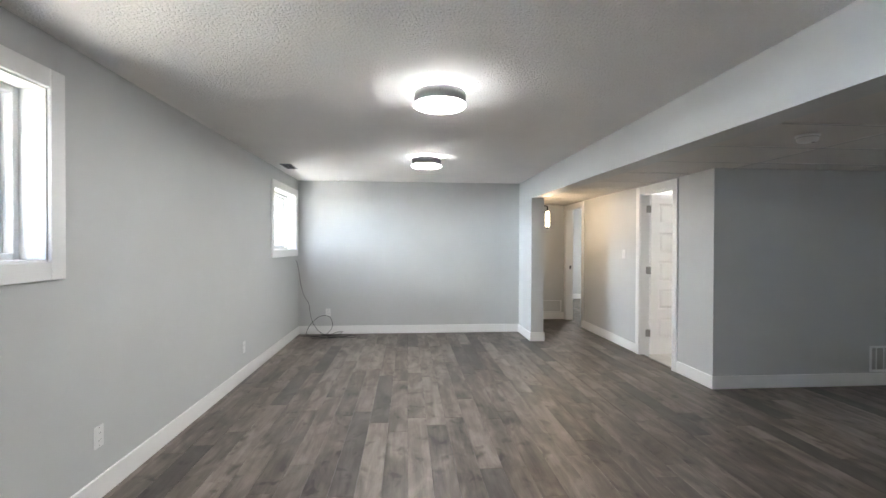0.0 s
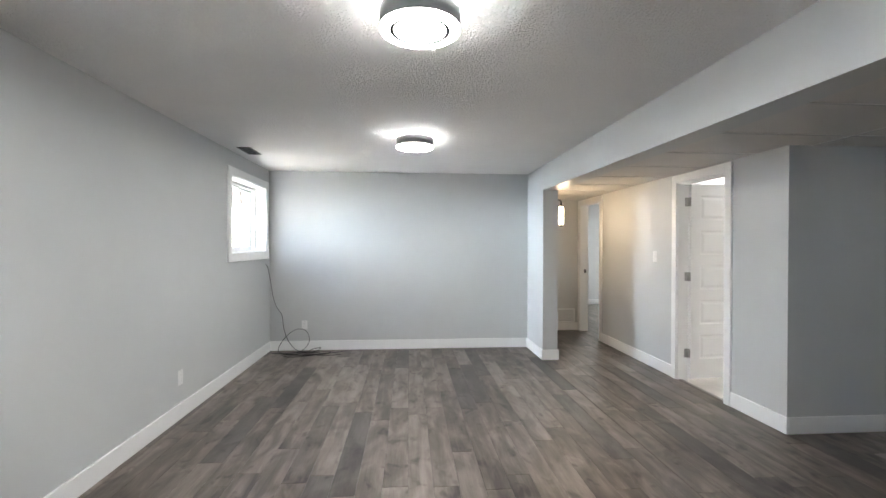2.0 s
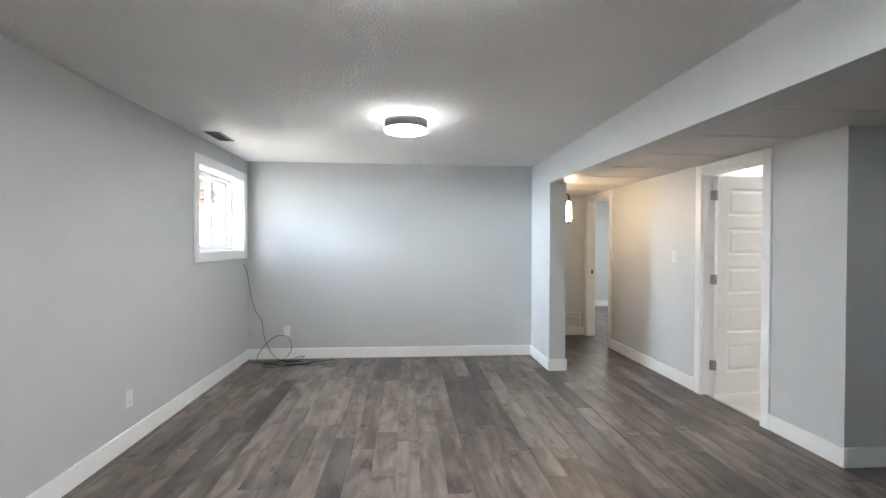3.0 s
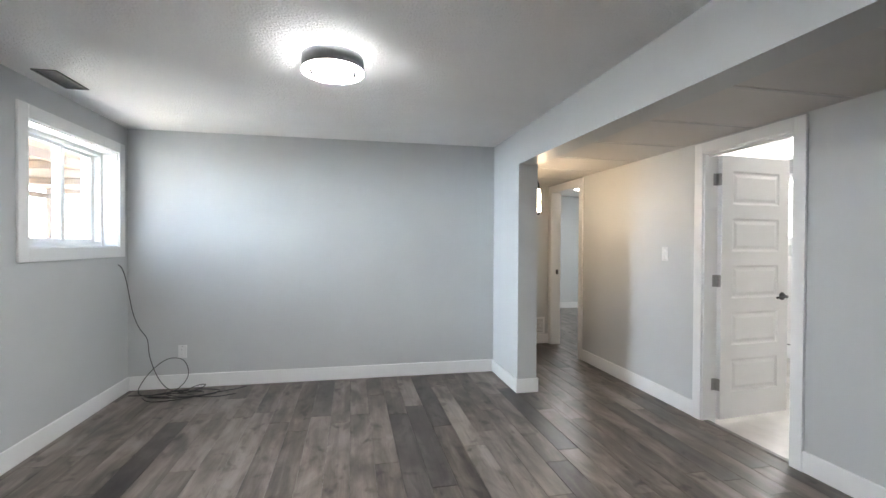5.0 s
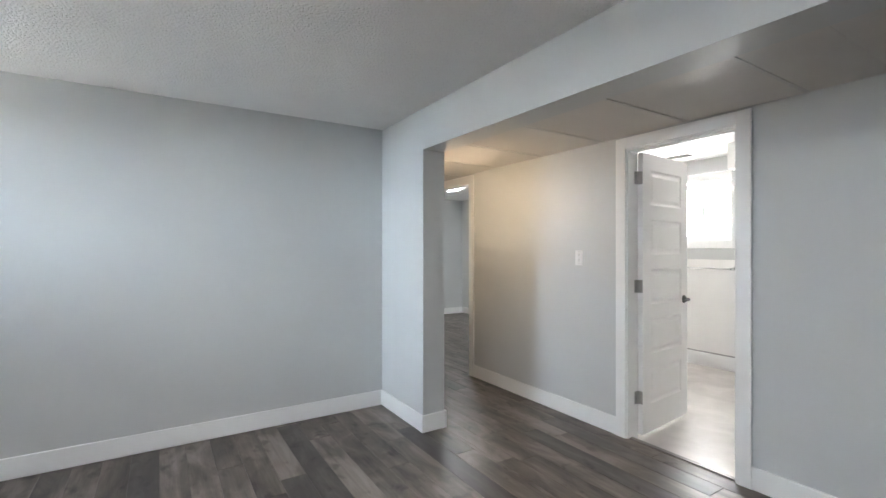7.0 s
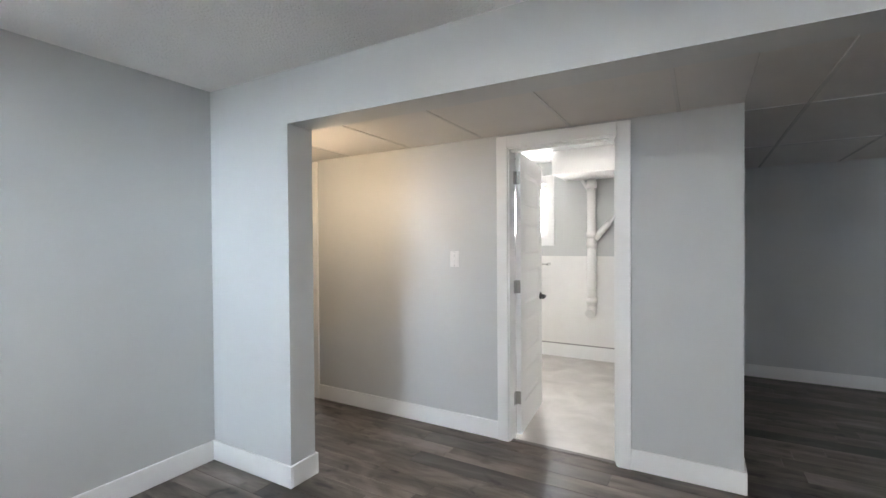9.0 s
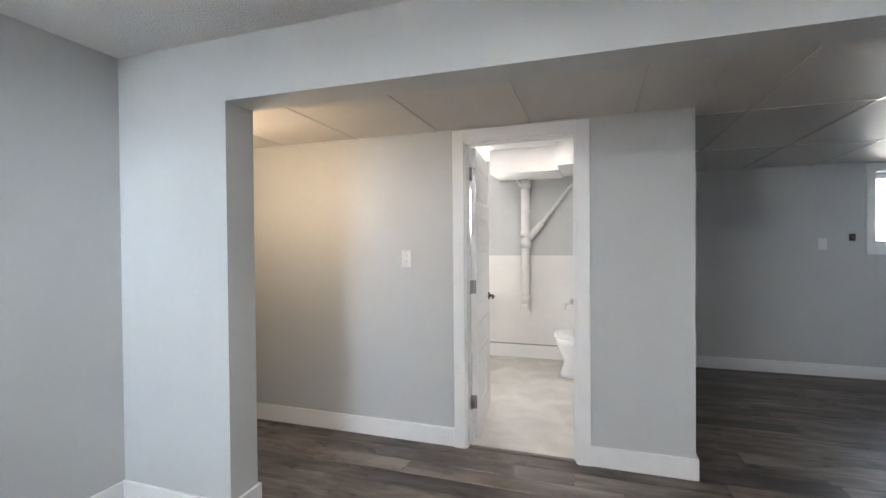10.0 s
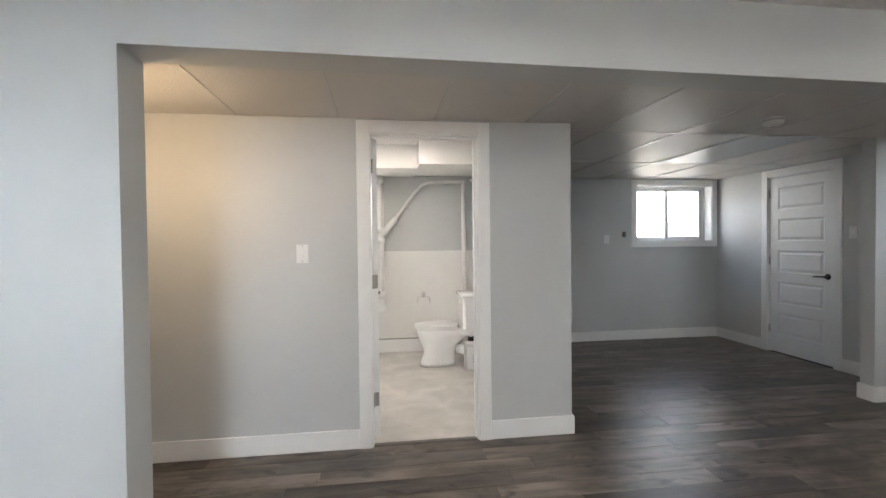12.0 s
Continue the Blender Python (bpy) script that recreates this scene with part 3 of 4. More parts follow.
structure("threshold", box(XD0 + 0.012, XD0 + 0.05, BATH_DOOR[0] + 0.018, BATH_DOOR[1] - 0.018, BATHFLOOR, 0.004, 0.003, 1), STRIP, "thin dark metal strip across the doorway", "threshold")


# ---- lamps ----
def drum_lamp(x, y):
    lamp = thing("ceiling_light", x, y, CEIL, "round flush ceiling light with grey drum, switched on", "ceiling light", "ceiling drum lights")
    r = 0.16
    part("drum", lathe([(r - 0.003, -0.022), (r, -0.024), (r, -0.094), (r - 0.003, -0.096), (r - 0.006, -0.096), (r - 0.006, -0.022), (r - 0.003, -0.022)], 64), DRUM, lamp, "grey metal drum", True)
    part("diffuser_ring", lathe([(r - 0.001, -0.0965), (r - 0.001, -0.105), (r - 0.006, -0.109), (0.122, -0.109), (0.121, -0.0965), (r - 0.001, -0.0965)], 64), DIFFUSER_RING, lamp, "glowing outer ring", True)
    part("diffuser", lathe([(0, -0.107), (0.08, -0.107), (0.103, -0.106), (0.105, -0.088), (0, -0.088)], 64), DIFFUSER, lamp, "glowing white diffuser", True)
    part("groove", lathe([(0.1055, -0.096), (0.1055, -0.107), (0.113, -0.1085), (0.1205, -0.107), (0.1205, -0.096), (0.1055, -0.096)], 64), GROOVE, lamp, "thin grey groove ring", True)
    part("halo_ring", lathe([(0.095, -0.044), (r - 0.0065, -0.044), (r - 0.0065, -0.04), (0.095, -0.04), (0.095, -0.044)], 64), HALOGLOW, lamp, "glowing ring towards the ceiling")
    part("mount", lathe([(0, 0), (0.09, 0), (0.09, -0.045), (0, -0.045)], 32), DRUM, lamp)
    return lamp


drum_lamp(0.285, 2.73)
drum_lamp(0.292, 4.87)
sconce = thing("wall_sconce", BX1, 6.6, 1.76, "black wall sconce with a glowing cylinder glass", "wall lamp")
part("back_plate", box(0, 0.018, -0.04, 0.04, 0.06, 0.2, 0.004), BLACK, sconce)
part("arm", tube(curve_points([(0.015, 0, 0.17), (0.09, 0, 0.195), (0.15, 0, 0.2), (0.18, 0, 0.19), (0.185, 0, 0.165)]), 0.008, 10), BLACK, sconce, "", True)
part("cap", lathe([(0, 0.175), (0.013, 0.173), (0.014, 0.125), (0.03, 0.123), (0.03, 0.112), (0, 0.112)], 28, at=(0.185, 0, 0)), BLACK, sconce, "", True)
part("glass", lathe([(0, 0.111), (0.022, 0.111), (0.026, 0.05), (0.027, -0.1), (0.024, -0.115), (0, -0.115)], 32, at=(0.185, 0, 0)), SCONCEGLOW, sconce, "glowing frosted glass cylinder", True)
part("finial", lathe([(0, -0.116), (0.029, -0.116), (0.024, -0.135), (0.008, -0.145), (0, -0.145)], 24, at=(0.185, 0, 0)), BLACK, sconce, "", True)


def dome(name, x, y, z, r, mat, label):
    d = thing(name, x, y, z, label, "ceiling light")
    part("base", lathe([(0, 0), (r, 0), (r + 0.004, -0.012), (r - 0.01, -0.018), (0, -0.018)], 40), PLATE, d, "", True)
    part("diffuser", lathe([(r - 0.012, -0.018), (r * 0.95, -0.045), (r * 0.75, -0.068), (r * 0.4, -0.08), (0, -0.084)], 40), mat, d, "glowing dome", True)


spot = thing("recessed_downlight", 4.33, 5.06, BATHTOP, "small white recessed bathroom downlight, switched on", "downlight")
part("trim_ring", lathe([(0.07, -0.001), (0.092, -0.001), (0.09, -0.006), (0.074, -0.01), (0.07, -0.008), (0.07, -0.001)], 40), PLATE, spot, "white trim ring", True)
part("diffuser", lathe([(0, -0.006), (0.0695, -0.006), (0.0695, -0.002), (0, -0.002)], 40), BATHGLOW, spot, "glowing flat lens")
dome("ceiling_light", 4.1, 9.35, CEIL, 0.24, ROOMGLOW, "round bedroom ceiling light, switched on")
troffer = thing("recessed_panel_light", 3.78, 2.165, DROP, "unlit recessed panel light with ribbed lens", "panel light")
part("frame", box(-0.6, 0.6, -0.296, 0.296, 0.004, 0.06), TBAR, troffer)
part("lens", box(-0.585, 0.585, -0.28, 0.28, -0.001, 0.0035), TROFFER, troffer, "ribbed plastic lens")
alarm = thing("smoke_alarm", 2.72, 2.72, DROP, "white round smoke alarm on the tile ceiling", "smoke alarm")
part("base", lathe([(0, 0), (0.066, 0), (0.067, -0.012), (0.06, -0.015), (0, -0.015)], 40), PLATE, alarm, "", True)
part("body", lathe([(0.056, -0.0205), (0.06, -0.0215), (0.058, -0.038), (0.05, -0.046), (0.02, -0.05), (0, -0.05)], 40), PLATE, alarm, "", True)
part("seam", lathe([(0.055, -0.0148), (0.0612, -0.0152), (0.0612, -0.0195), (0.055, -0.0205)], 40), GRILLEBACK, alarm, "dark seam", True)
part("button", lathe([(0, -0.049), (0.012, -0.049), (0.01, -0.053), (0, -0.054)], 20, at=(0.022, -0.02, 0)), NICKEL, alarm, "", True)


# ---- plates, vents, grilles ----
def cover_plate(name, m, label, kindof):
    """A plate lying on the wall; its own y is the way out of the wall."""
    p = thing(name, 0, 0, 0, label, kindof)
    p.matrix_world = m
    part("plate", box(-0.036, 0.036, 0, 0.006, -0.058, 0.058, 0.0025), PLATE, p)
    if kindof == "outlet":
        for z in (-0.02, 0.02):
            s = part("socket", lathe([(0, 0), (0.0165, 0), (0.0165, 0.0025), (0, 0.0025)], 20), PLATE, p)
            s.matrix_basis = pose(0, 0.0055, z, -90, 0, 0)
            for x in (-0.006, 0.006):
                part("slot", box(x - 0.001, x + 0.001, -0.004, 0.004, 0.0022, 0.003), SLOT, s)
    else:
        for z in ((-0.022, 0.022) if "two" in label else (0,)):
            part("toggle", box(-0.006, 0.006, 0.0055, 0.014, z - 0.011, z + 0.011, 0.002), PLATE, p)
    for z in (-0.048, 0.048):
        part("screw", box(-0.003, 0.003, 0.0055, 0.007, z - 0.003, z + 0.003, 0.001, 1), NICKEL, p)
    return p


cover_plate("outlet", pose(XW, 4.61, 0.325, 0, 0, -90), "white wall outlet plate", "outlet")
cover_plate("outlet", pose(XW, 2.48, 0.335, 0, 0, -90), "white wall outlet plate", "outlet")
cover_plate("outlet", pose(-1.115, YN, 0.33, 0, 0, 180), "white outlet plate above the coiled cable", "outlet")
cover_plate("light_switch", pose(XD0, 5.752, 1.25, 0, 0, 90), "white plate with two stacked switches", "light switch")
cover_plate("light_switch", pose(XE, 2.372, 1.315, 0, 0, 90), "white light switch plate", "light switch")
cover_plate("light_switch", pose(3.81, YD3, 1.36, 0, 0, 0), "white light switch plate beside the closed door", "light switch")
jbox = thing("junction_box", XE, 2.135, 1.378, "small open brown electrical box set in the wall", "junction box")
part("rim", box(-0.006, 0, -0.026, 0.026, -0.036, 0.036, 0.004), COPPER, jbox)
part("hollow", box(-0.008, -0.005, -0.017, 0.017, -0.027, 0.027, 0.001, 1), SLOT, jbox)
part("wire", tube(curve_points([(-0.008, -0.006, -0.012), (-0.018, 0.0, -0.002), (-0.014, 0.006, 0.012), (-0.008, 0.004, 0.018)]), 0.002, 6), NICKEL, jbox, "bare twisted wire")

vent = thing("ceiling_vent", -1.373, 5.625, CEIL, "dark brown slotted ceiling vent near the window", "vent")
part("backing", box(-0.055, 0.055, -0.155, 0.155, -0.002, 0.0), SLOT, vent)
for x0, x1, y0, y1 in ((-0.066, -0.052, -0.168, 0.168), (0.052, 0.066, -0.168, 0.168), (-0.0515, 0.0515, -0.168, -0.152), (-0.0515, 0.0515, 0.152, 0.168)):
    part("frame", box(x0, x1, y0, y1, -0.007, 0, 0.001, 1), VENT, vent)
for i in range(13):
    y = -0.144 + i * 0.024
    part("slat", box(-0.0515, 0.0515, y - 0.0025, y + 0.0025, -0.004, -0.0022), BLACK, vent)
bvent = thing("ceiling_vent", 5.17, 6.24, BATHTOP, "dark slotted vent in the bathroom ceiling", "vent")
part("backing", box(-0.05, 0.05, -0.14, 0.14, -0.002, 0), SLOT, bvent)
for y in (-0.145, 0.145):
    part("frame", box(-0.06, 0.06, y - 0.008, y + 0.008, -0.007, 0, 0.001, 1), VENT, bvent)
for x in (-0.056, 0.056):
    part("frame", box(x - 0.006, x + 0.006, -0.1365, 0.1365, -0.007, 0, 0.001, 1), VENT, bvent)
for i in range(9):
    y = -0.12 + i * 0.03
    part("slat", box(-0.0495, 0.0495, y - 0.005, y + 0.005, -0.006, -0.0025), VENT, bvent)


def grille(name, m, w, h, n, label, upright):
    g = thing(name, 0, 0, 0, label, "vent grille")
    g.matrix_world = m
    part("backing", box(-w / 2 + 0.01, w / 2 - 0.01, 0, 0.002, -h / 2 + 0.01, h / 2 - 0.01), GRILLEBACK, g)
    for x0, x1, z0, z1 in ((-w / 2, -w / 2 + 0.022, -h / 2, h / 2), (w / 2 - 0.022, w / 2, -h / 2, h / 2), (-w / 2 + 0.0225, w / 2 - 0.0225, h / 2 - 0.022, h / 2), (-w / 2 + 0.0225, w / 2 - 0.0225, -h / 2, -h / 2 + 0.022)):
        part("frame", box(x0, x1, 0.0, 0.009, z0, z1, 0.002, 1), GRILLE, g)
    for i in range(n):
        if upright:
            x = -w / 2 + 0.03 + (w - 0.06) * (i + 0.5) / n
            part("slat", box(x - 0.004, x + 0.004, 0.002, 0.007, -h / 2 + 0.023, h / 2 - 0.023), GRILLE, g)
        else:
            z = -h / 2 + 0.03 + (h - 0.06) * (i + 0.5) / n
            part("slat", box(-w / 2 + 0.023, w / 2 - 0.023, 0.002, 0.007, z - 0.004, z + 0.004), GRILLE, g)


grille("wall_grille", pose(4.8, YR0, 0.262, 0, 0, 180), 0.38, 0.255, 4, "white wall register grille above the baseboard", True)
grille("wall_grille", pose(2.62, YH, 0.24, 0, 0, 180), 0.62, 0.22, 9, "white return air grille at the end of the hall", False)

# ---- loose cable ----
bm = tube(curve_points([(-1.553, 6.7, 1.13), (-1.548, 6.75, 1.1), (-1.535, 6.8, 0.98), (-1.5, 6.835, 0.7), (-1.455, 6.85, 0.56), (-1.395, 6.855, 0.46), (-1.375, 6.855, 0.3), (-1.31, 6.84, 0.13), (-1.2, 6.76, 0.04), (-1.05, 6.7, 0.012), (-0.93, 6.72, 0.03), (-0.88, 6.74, 0.06), (-0.96, 6.75, 0.05), (-1.08, 6.68, 0.012)]), 0.0037, 7)
for k, (cx, cy, rx, ry) in enumerate(((-1.1, 6.66, 0.22, 0.09), (-1.02, 6.62, 0.26, 0.07), (-0.95, 6.64, 0.2, 0.1), (-1.13, 6.6, 0.2, 0.1))):
    tube(curve_points([(cx + rx * math.cos(a) + 0.02 * math.sin(3 * a + k), cy + ry * math.sin(a), 0.008 + 0.009 * (k % 3) + 0.004 * math.sin(2 * a + k)) for a in [i * 0.63 + k for i in range(10)]], 5), 0.0037, 7, bm)
tube(curve_points([(-1.13, 6.6, 0.012), (-1.38, 6.66, 0.03), (-1.36, 6.78, 0.16), (-1.22, 6.82, 0.28), (-1.08, 6.8, 0.27), (-1.03, 6.76, 0.14), (-1.12, 6.7, 0.03), (-1.3, 6.68, 0.01), (-1.48, 6.7, 0.008)]), 0.0037, 7, bm)
tube(curve_points([(-0.86, 6.6, 0.008), (-0.74, 6.68, 0.008), (-0.62, 6.74, 0.008), (-0.55, 6.8, 0.008)]), 0.0037, 7, bm)
tube(curve_points([(-0.9, 6.57, 0.008), (-0.74, 6.55, 0.008), (-0.6, 6.6, 0.008)]), 0.0037, 7, bm)
tagged(part("cable", bm, CABLE, None, "", True), "thin black cable hanging from the wall, coiled on the floor", "cable")

# ---- bathroom ----
for nm, bm in (("panel_east", box(XE - 0.012, XE - 0.001, YR1 + 0.001, 7.079, BATHFLOOR, 1.2)), ("panel_south", box(XD1 + 0.001, XE - 0.0125, YR1 + 0.001, YR1 + 0.012, BATHFLOOR, 1.2)), ("panel_north", box(XD1 + 0.001, XE - 0.0125, 7.068, 7.079, BATHFLOOR, 1.2))):
    structure("trim_" + nm, bm, BATHWHITE, "white wall panel on the lower half of the bathroom wall", "wall panel")
# thin grey strip along the baseboard's top edge
structure("trim_bath_line", box(XE - 0.02, XE - 0.0155, YR1 + 0.02, 7.06, 0.128, 0.141), GREYLINE, "thin grey line on top of the bathroom baseboard", "trim")
structure("bulkhead_low", box(4.95, XE - 0.001, 4.87, 5.6, 2.105, BATHTOP - 0.001), BATHCEIL, "white boxed-in bulkhead under the bathroom ceiling", "bulkhead")
structure("bulkhead_duct", box(4.7, XE - 0.001, YR1 + 0.001, 4.869, 2.116, BATHTOP - 0.001), BATHCEIL, "white boxed-in duct under the bathroom ceiling", "bulkhead")
stack = thing("drain_pipe", 5.48, 5.29, BATHFLOOR, "white painted drain stack with branch and cleanout", "pipe")
part("main_pipe", lathe([(0, 0.57), (0.05, 0.57), (0.052, 1.0), (0.052, 2.124), (0, 2.124)], 28), PVC, stack, "", True)
for z in (0.72, 1.36, 1.48, 2.06):
    part("collar", lathe([(0.052, z - 0.035), (0.061, z - 0.033), (0.061, z + 0.033), (0.052, z + 0.035)], 28), PVC, stack, "", True)
part("cleanout", tube([(0, 0, 0.64), (-0.03, 0.0, 0.61), (-0.075, 0.0, 0.585)], 0.055, 20), PVC, stack, "white capped cleanout", True)
part("cap", tube([(-0.07, 0, 0.587), (-0.1, 0, 0.575)], 0.062, 8), PVC, stack)
part("branch", tube(curve_points([(0, -0.03, 1.44), (0.01, -0.16, 1.58), (0.015, -0.46, 1.97), (0.015, -0.54, 2.035), (0.015, -0.66, 2.055), (0.015, -1.05, 2.065)], 6), 0.02, 14), PVC, stack, "thinner white branch pipe", True)
part("branch_socket", tube([(0, -0.04, 1.44), (0.008, -0.19, 1.615)], 0.038, 16), PVC, stack, "", True)
part("side_line", tube([(-0.02, 0.1, 2.12), (-0.02, 0.07, 2.06), (-0.01, 0.035, 2.0)], 0.018, 12), PVC, stack, "", True)
riser = thing("supply_pipe", 5.5, 4.27, 0.6, "white painted supply pipes rising along the bathroom wall", "pipe")
part("riser", tube([(0, 0, 0), (0, 0, 1.44)], 0.026, 14), PVC, riser, "", True)
part("riser", tube(curve_points([(-0.5, -0.11, 0.0), (-0.5, -0.11, 1.3), (-0.42, -0.11, 1.41), (0.0, -0.1, 1.46)], 6), 0.02, 14), PVC, riser, "", True)

FLOORZ = BATHFLOOR
toilet = thing("toilet", 4.93, 4.12, FLOORZ, "white porcelain toilet with closed lid", "toilet")


def oval(cx, cy, rx, ry_front, ry_back, z, n=32, square=2.3):
    out = []
    for i in range(n):
        a = 2 * math.pi * i / n
        c, s = math.cos(a), math.sin(a)
        k = lambda v: math.copysign(abs(v) ** (2 / square), v)
        out.append((cx + rx * k(c), cy + (ry_front if s > 0 else ry_back) * k(s), z))
    return out


part("bowl", loft([oval(0, 0.555, 0.115, 0.195, 0.195, 0.001), oval(0, 0.555, 0.112, 0.19, 0.192, 0.04), oval(0, 0.545, 0.106, 0.165, 0.18, 0.14), oval(0, 0.53, 0.118, 0.19, 0.2, 0.2), oval(0, 0.51, 0.155, 0.245, 0.24, 0.27), oval(0, 0.49, 0.181, 0.292, 0.28, 0.34), oval(0, 0.48, 0.187, 0.312, 0.3, 0.39), oval(0, 0.48, 0.18, 0.306, 0.3, 0.405)]), PORCELAIN, toilet, "", True)
part("rear_shelf", box(-0.17, 0.17, 0.1, 0.34, 0.33, 0.404, 0.025, 3), PORCELAIN, toilet, "", True)
part("seat", loft([oval(0, 0.49, 0.184, 0.31, 0.15, 0.407), oval(0, 0.49, 0.188, 0.314, 0.15, 0.415), oval(0, 0.49, 0.186, 0.312, 0.15, 0.426)]), PLATE, toilet, "", True)
part("lid", loft([oval(0, 0.49, 0.184, 0.31, 0.152, 0.43), oval(0, 0.49, 0.188, 0.315, 0.152, 0.438), oval(0, 0.49, 0.182, 0.308, 0.15, 0.45), oval(0, 0.49, 0.12, 0.22, 0.16, 0.458)]), PLATE, toilet, "white closed lid", True)
part("tank", loft([[(x * s, 0.11 + y * 0.19, z) for x, y in ((-0.19, 0.06), (-0.17, 0), (0.17, 0), (0.19, 0.06), (0.19, 0.85), (0.15, 1.0), (-0.15, 1.0), (-0.19, 0.85))] for z, s in ((0.405, 0.92), (0.43, 0.96), (0.6, 1.0), (0.745, 1.03))]), PORCELAIN, toilet)
part("tank_lid", box(-0.21, 0.21, 0.1, 0.315, 0.746, 0.785, 0.012, 3), PORCELAIN, toilet, "", True)
part("flush_lever", tube([(-0.12, 0.3, 0.69), (-0.12, 0.322, 0.69), (-0.06, 0.326, 0.685)], 0.007, 10), CHROME, toilet, "", True)
part("bolt_cap", lathe([(0, 0.02), (0.016, 0.016), (0.02, 0)], 16, at=(-0.108, 0.55, 0.05)), PLATE, toilet, "", True)
pump = thing("macerator_pump", 4.72, 4.3, FLOORZ, "white plastic pump box behind the toilet", "pump")
part("case", box(-0.085, 0.085, -0.13, 0.11, 0.001, 0.26, 0.02, 3), PLATE, pump, "", True)
part("cover", box(-0.09, 0.09, -0.135, 0.115, 0.261, 0.29, 0.01, 2), PLATE, pump, "", True)
part("inlet", tube([(0.06, 0.11, 0.19), (0.1, 0.17, 0.19)], 0.045, 16), GRILLE, pump, "grey rubber sleeve", True)
part("coupling", lathe([(0, 0.29), (0.034, 0.29), (0.036, 0.3), (0.03, 0.306), (0.034, 0.314), (0.03, 0.322), (0.033, 0.332), (0, 0.334)], 20, at=(0.03, 0.04, 0)), SLOT, pump, "black rubber coupling", True)
part("discharge_pipe", tube(curve_points([(0.03, 0.04, 0.33), (0.03, 0.03, 0.37), (0.06, -0.02, 0.39), (0.14, -0.06, 0.39), (0.3, -0.07, 0.39)], 5), 0.017, 12), PVC, pump, "thin white discharge pipe", True)
for z in (0.09, 0.12, 0.15):
    part("marking", box(-0.0865, -0.0845, -0.05, 0.04, z, z + 0.008), SLOT, pump)
holder = thing("paper_holder", XE - 0.012, 4.77, 0.66, "chrome toilet paper holder on the panelled wall", "paper holder")
rose = lathe([(0, 0), (0.034, 0), (0.032, 0.01), (0.014, 0.016), (0.012, 0.05), (0, 0.05)], 24)
bmesh.ops.transform(rose, matrix=pose(0, 0, 0.01, 0, -90, 0), verts=rose.verts)
part("rose", rose, CHROME, holder, "", True)
part("arm", tube(curve_points([(-0.045, -0.075, -0.09), (-0.045, -0.075, -0.04), (-0.045, -0.05, -0.02), (-0.045, 0.05, -0.02), (-0.045, 0.075, -0.04), (-0.045, 0.075, -0.09)], 5), 0.006, 8), CHROME, holder, "", True)
rail = thing("towel_bar", XE - 0.012, 6.12, 1.1, "chrome towel bar under the bathroom window", "towel bar")
part("bar", tube([(-0.06, -0.3, 0), (-0.06, 0.34, 0)], 0.009, 12), CHROME, rail, "", True)
for y in (-0.3, 0.34):
    post = lathe([(0, 0), (0.022, 0), (0.02, 0.012), (0.011, 0.016), (0.011, 0.065), (0.015, 0.075), (0, 0.077)], 20)
    bmesh.ops.transform(post, matrix=pose(0, y, 0, 0, -90, 0), verts=post.verts)
    part("post", post, CHROME, rail, "", True)

# ---- floor planks, last ----
bm = box(XW, 3.035, YS, YH, -0.1, -0.006)
add_box(bm, 3.035, XE, YS, YR1 - 0.02, -0.1, -0.006)
add_box(bm, 3.035, XE, 7.1, 11.05, -0.1, -0.006)
floor = structure("floor", bm, SUBFLOOR, "grey-brown wood-look plank floor", "floor")
PW, PL, PX = 0.146, 1.235, -0.2
JOINT = {0: 4.64, -1: 3.64, 2: 5.95, 5: 2.65, 6: 4.65, 7: 4.8, 8: 5.6, 12: 3.71, 13: 5.085, -6: 3.845, -8: 3.1, -5: 4.79}
DARK = {(0, 3.4), (-1, 2.4), (2, 5.95), (5, 1.41), (6, 4.65), (7, 4.8), (8, 5.6), (12, 3.71), (13, 5.085), (-6, 3.845), (-8, 1.865), (-5, 4.79)}
AREAS = ((XW, BX0, YS, YN), (BX0, BX1, YS, 6.18), (BX1, XD0, YS, YH), (XD0, XE, YD3, YR0), (XD0 + 0.001, XD0 + 0.012, *BATH_DOOR), (XD0, XD1, *HALL_DOOR), (XD1, XE, 7.19, 11.05), (XD0, 3.15, YS, YD3))


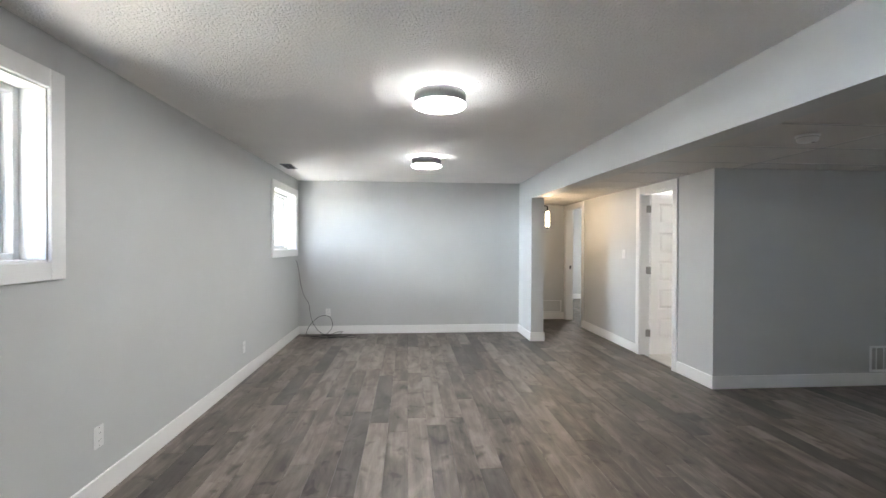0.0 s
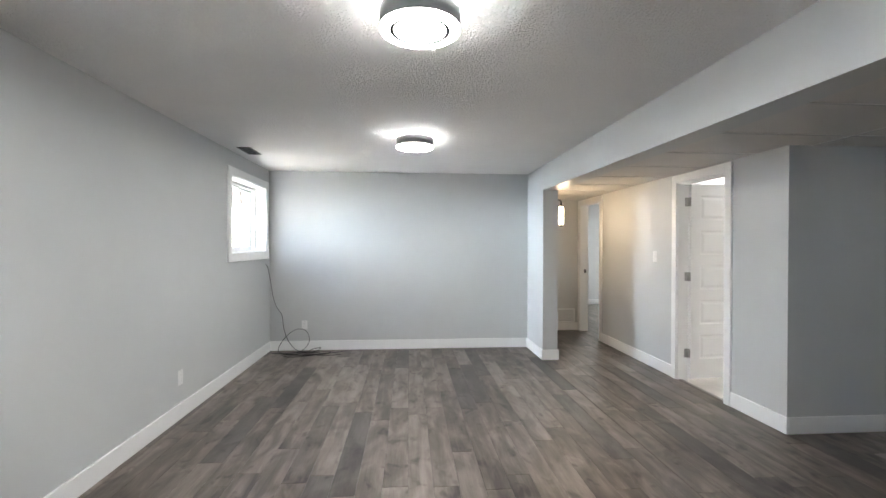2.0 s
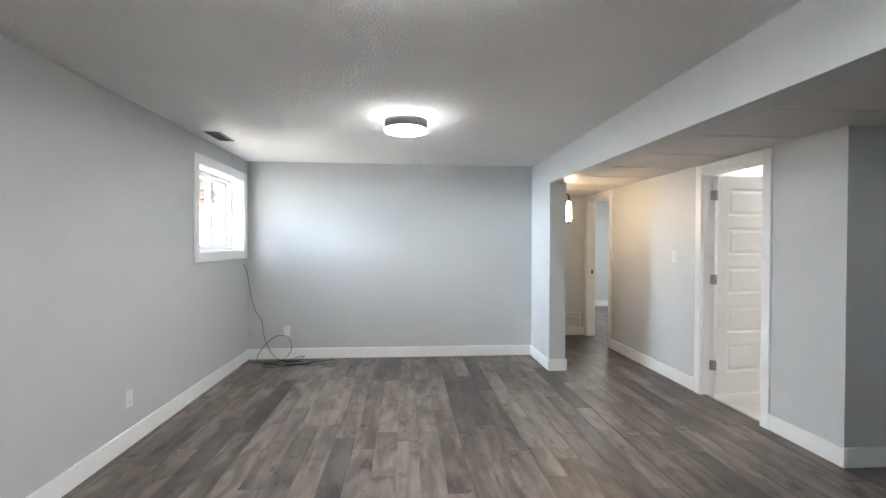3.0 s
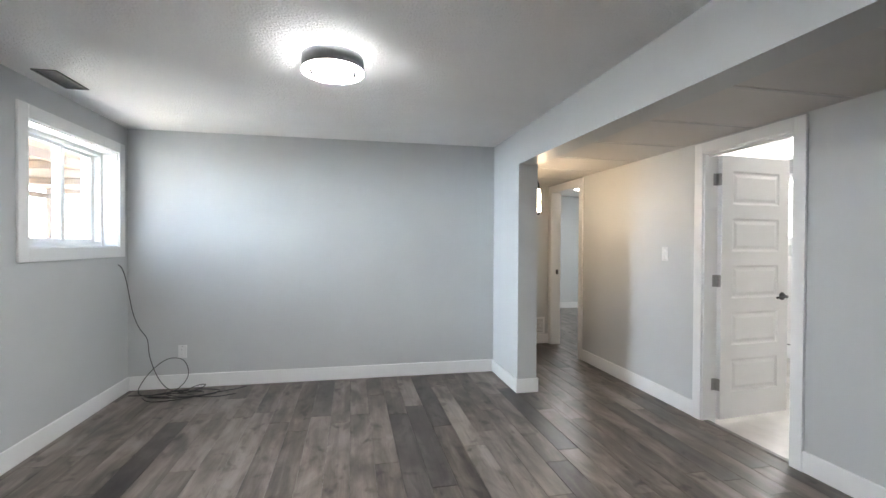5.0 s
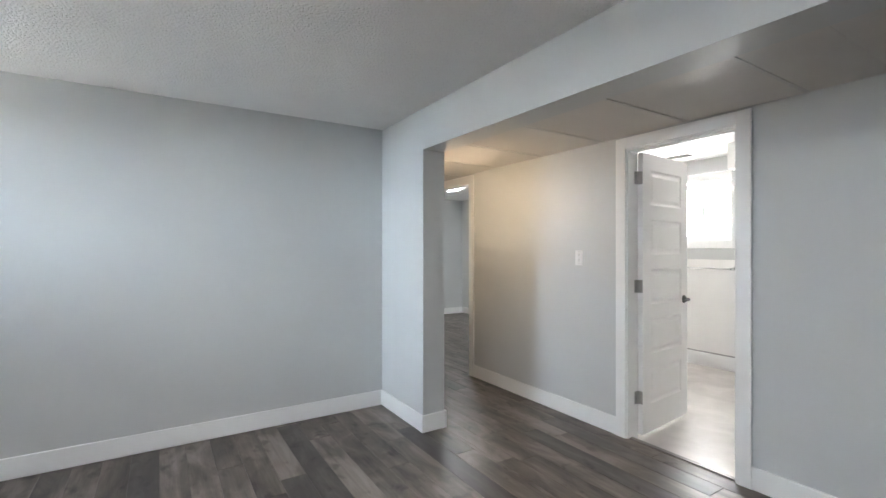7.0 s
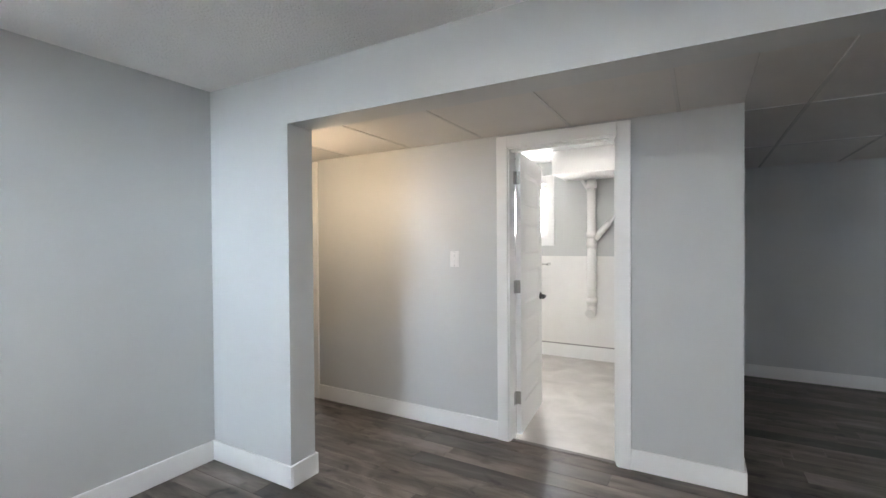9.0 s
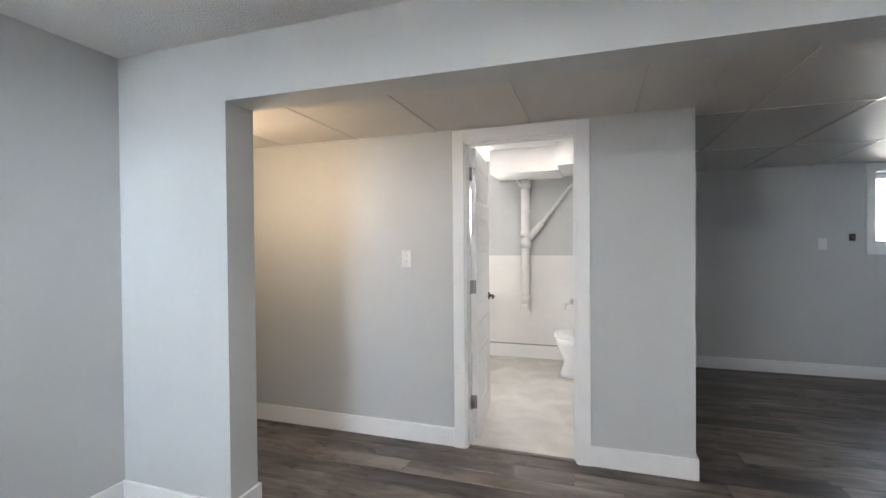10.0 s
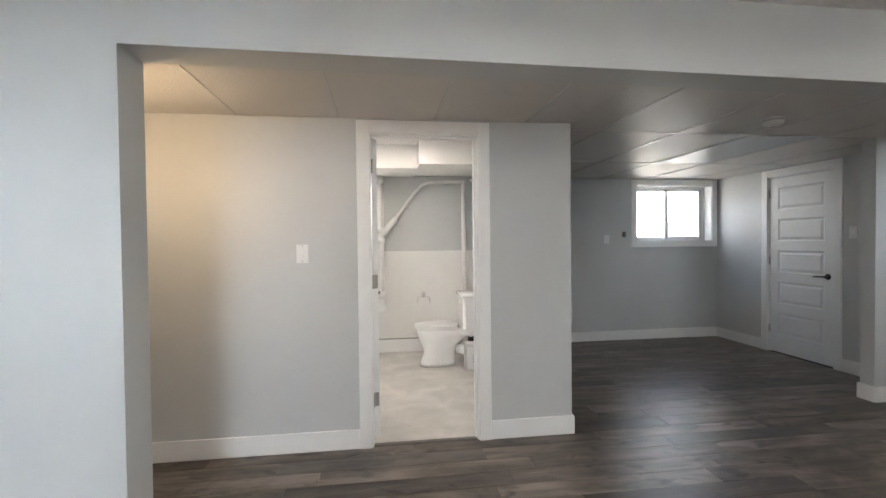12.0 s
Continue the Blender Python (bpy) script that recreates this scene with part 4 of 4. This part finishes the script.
def plank(bm, x0, x1, y0, y1, g=0.0006, c=0.0016):
    lo = [bm.verts.new(p) for p in ((x0 + g, y0 + g, -0.006), (x1 - g, y0 + g, -0.006), (x1 - g, y1 - g, -0.006), (x0 + g, y1 - g, -0.006))]
    hi = [bm.verts.new((v.co.x, v.co.y, -0.0012)) for v in lo]
    m = Vector(((x0 + x1) / 2, (y0 + y1) / 2, 0))
    top = [bm.verts.new((v.co.x + math.copysign(c, m.x - v.co.x), v.co.y + math.copysign(c, m.y - v.co.y), 0)) for v in lo]
    for a, b in ((lo, hi), (hi, top)):
        for i in range(4):
            bm.faces.new((a[i], a[(i + 1) % 4], b[(i + 1) % 4], b[i]))
    bm.faces.new(top)


shared, rest = {}, bmesh.new()
rng = random.Random(7)
for row in range(-10, 41):
    rx0, rx1 = PX + row * PW, PX + (row + 1) * PW
    start = JOINT.get(row, rng.uniform(0, PL))
    k = math.floor((YS - start) / PL)
    while start + k * PL < 11.1:
        ry0, ry1 = start + k * PL, start + (k + 1) * PL
        k += 1
        chance = rng.random()
        isdark = any(r == row and abs(ry0 - y) < 0.05 for r, y in DARK) or (chance < 0.1 and row not in range(-9, 14))
        for ax0, ax1, ay0, ay1 in AREAS:
            x0, x1, y0, y1 = max(rx0, ax0), min(rx1, ax1), max(ry0, ay0), min(ry1, ay1)
            if x1 - x0 < 0.004 or y1 - y0 < 0.004:
                continue
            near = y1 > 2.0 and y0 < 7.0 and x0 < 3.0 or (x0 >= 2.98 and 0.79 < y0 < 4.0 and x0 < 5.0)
            # outlying planks go into the joined mesh with the darkened colours
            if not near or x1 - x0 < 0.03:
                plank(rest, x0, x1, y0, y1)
                continue
            key = (round(x1 - x0, 3), round(y1 - y0, 3), isdark)
            if key not in shared:
                bm = bmesh.new()
                plank(bm, -(x1 - x0) / 2, (x1 - x0) / 2, -(y1 - y0) / 2, (y1 - y0) / 2)
                shared[key] = mesh_from(bm, "plank", PLANKS_DARK if isdark else PLANKS)
            ob = new("plank", shared[key])
            ob.parent = floor
            ob.location = ((x0 + x1) / 2, (y0 + y1) / 2, 0)
tagged(part("planks", rest, PLANKS_FAR_SHADED, floor), kind="stuff")
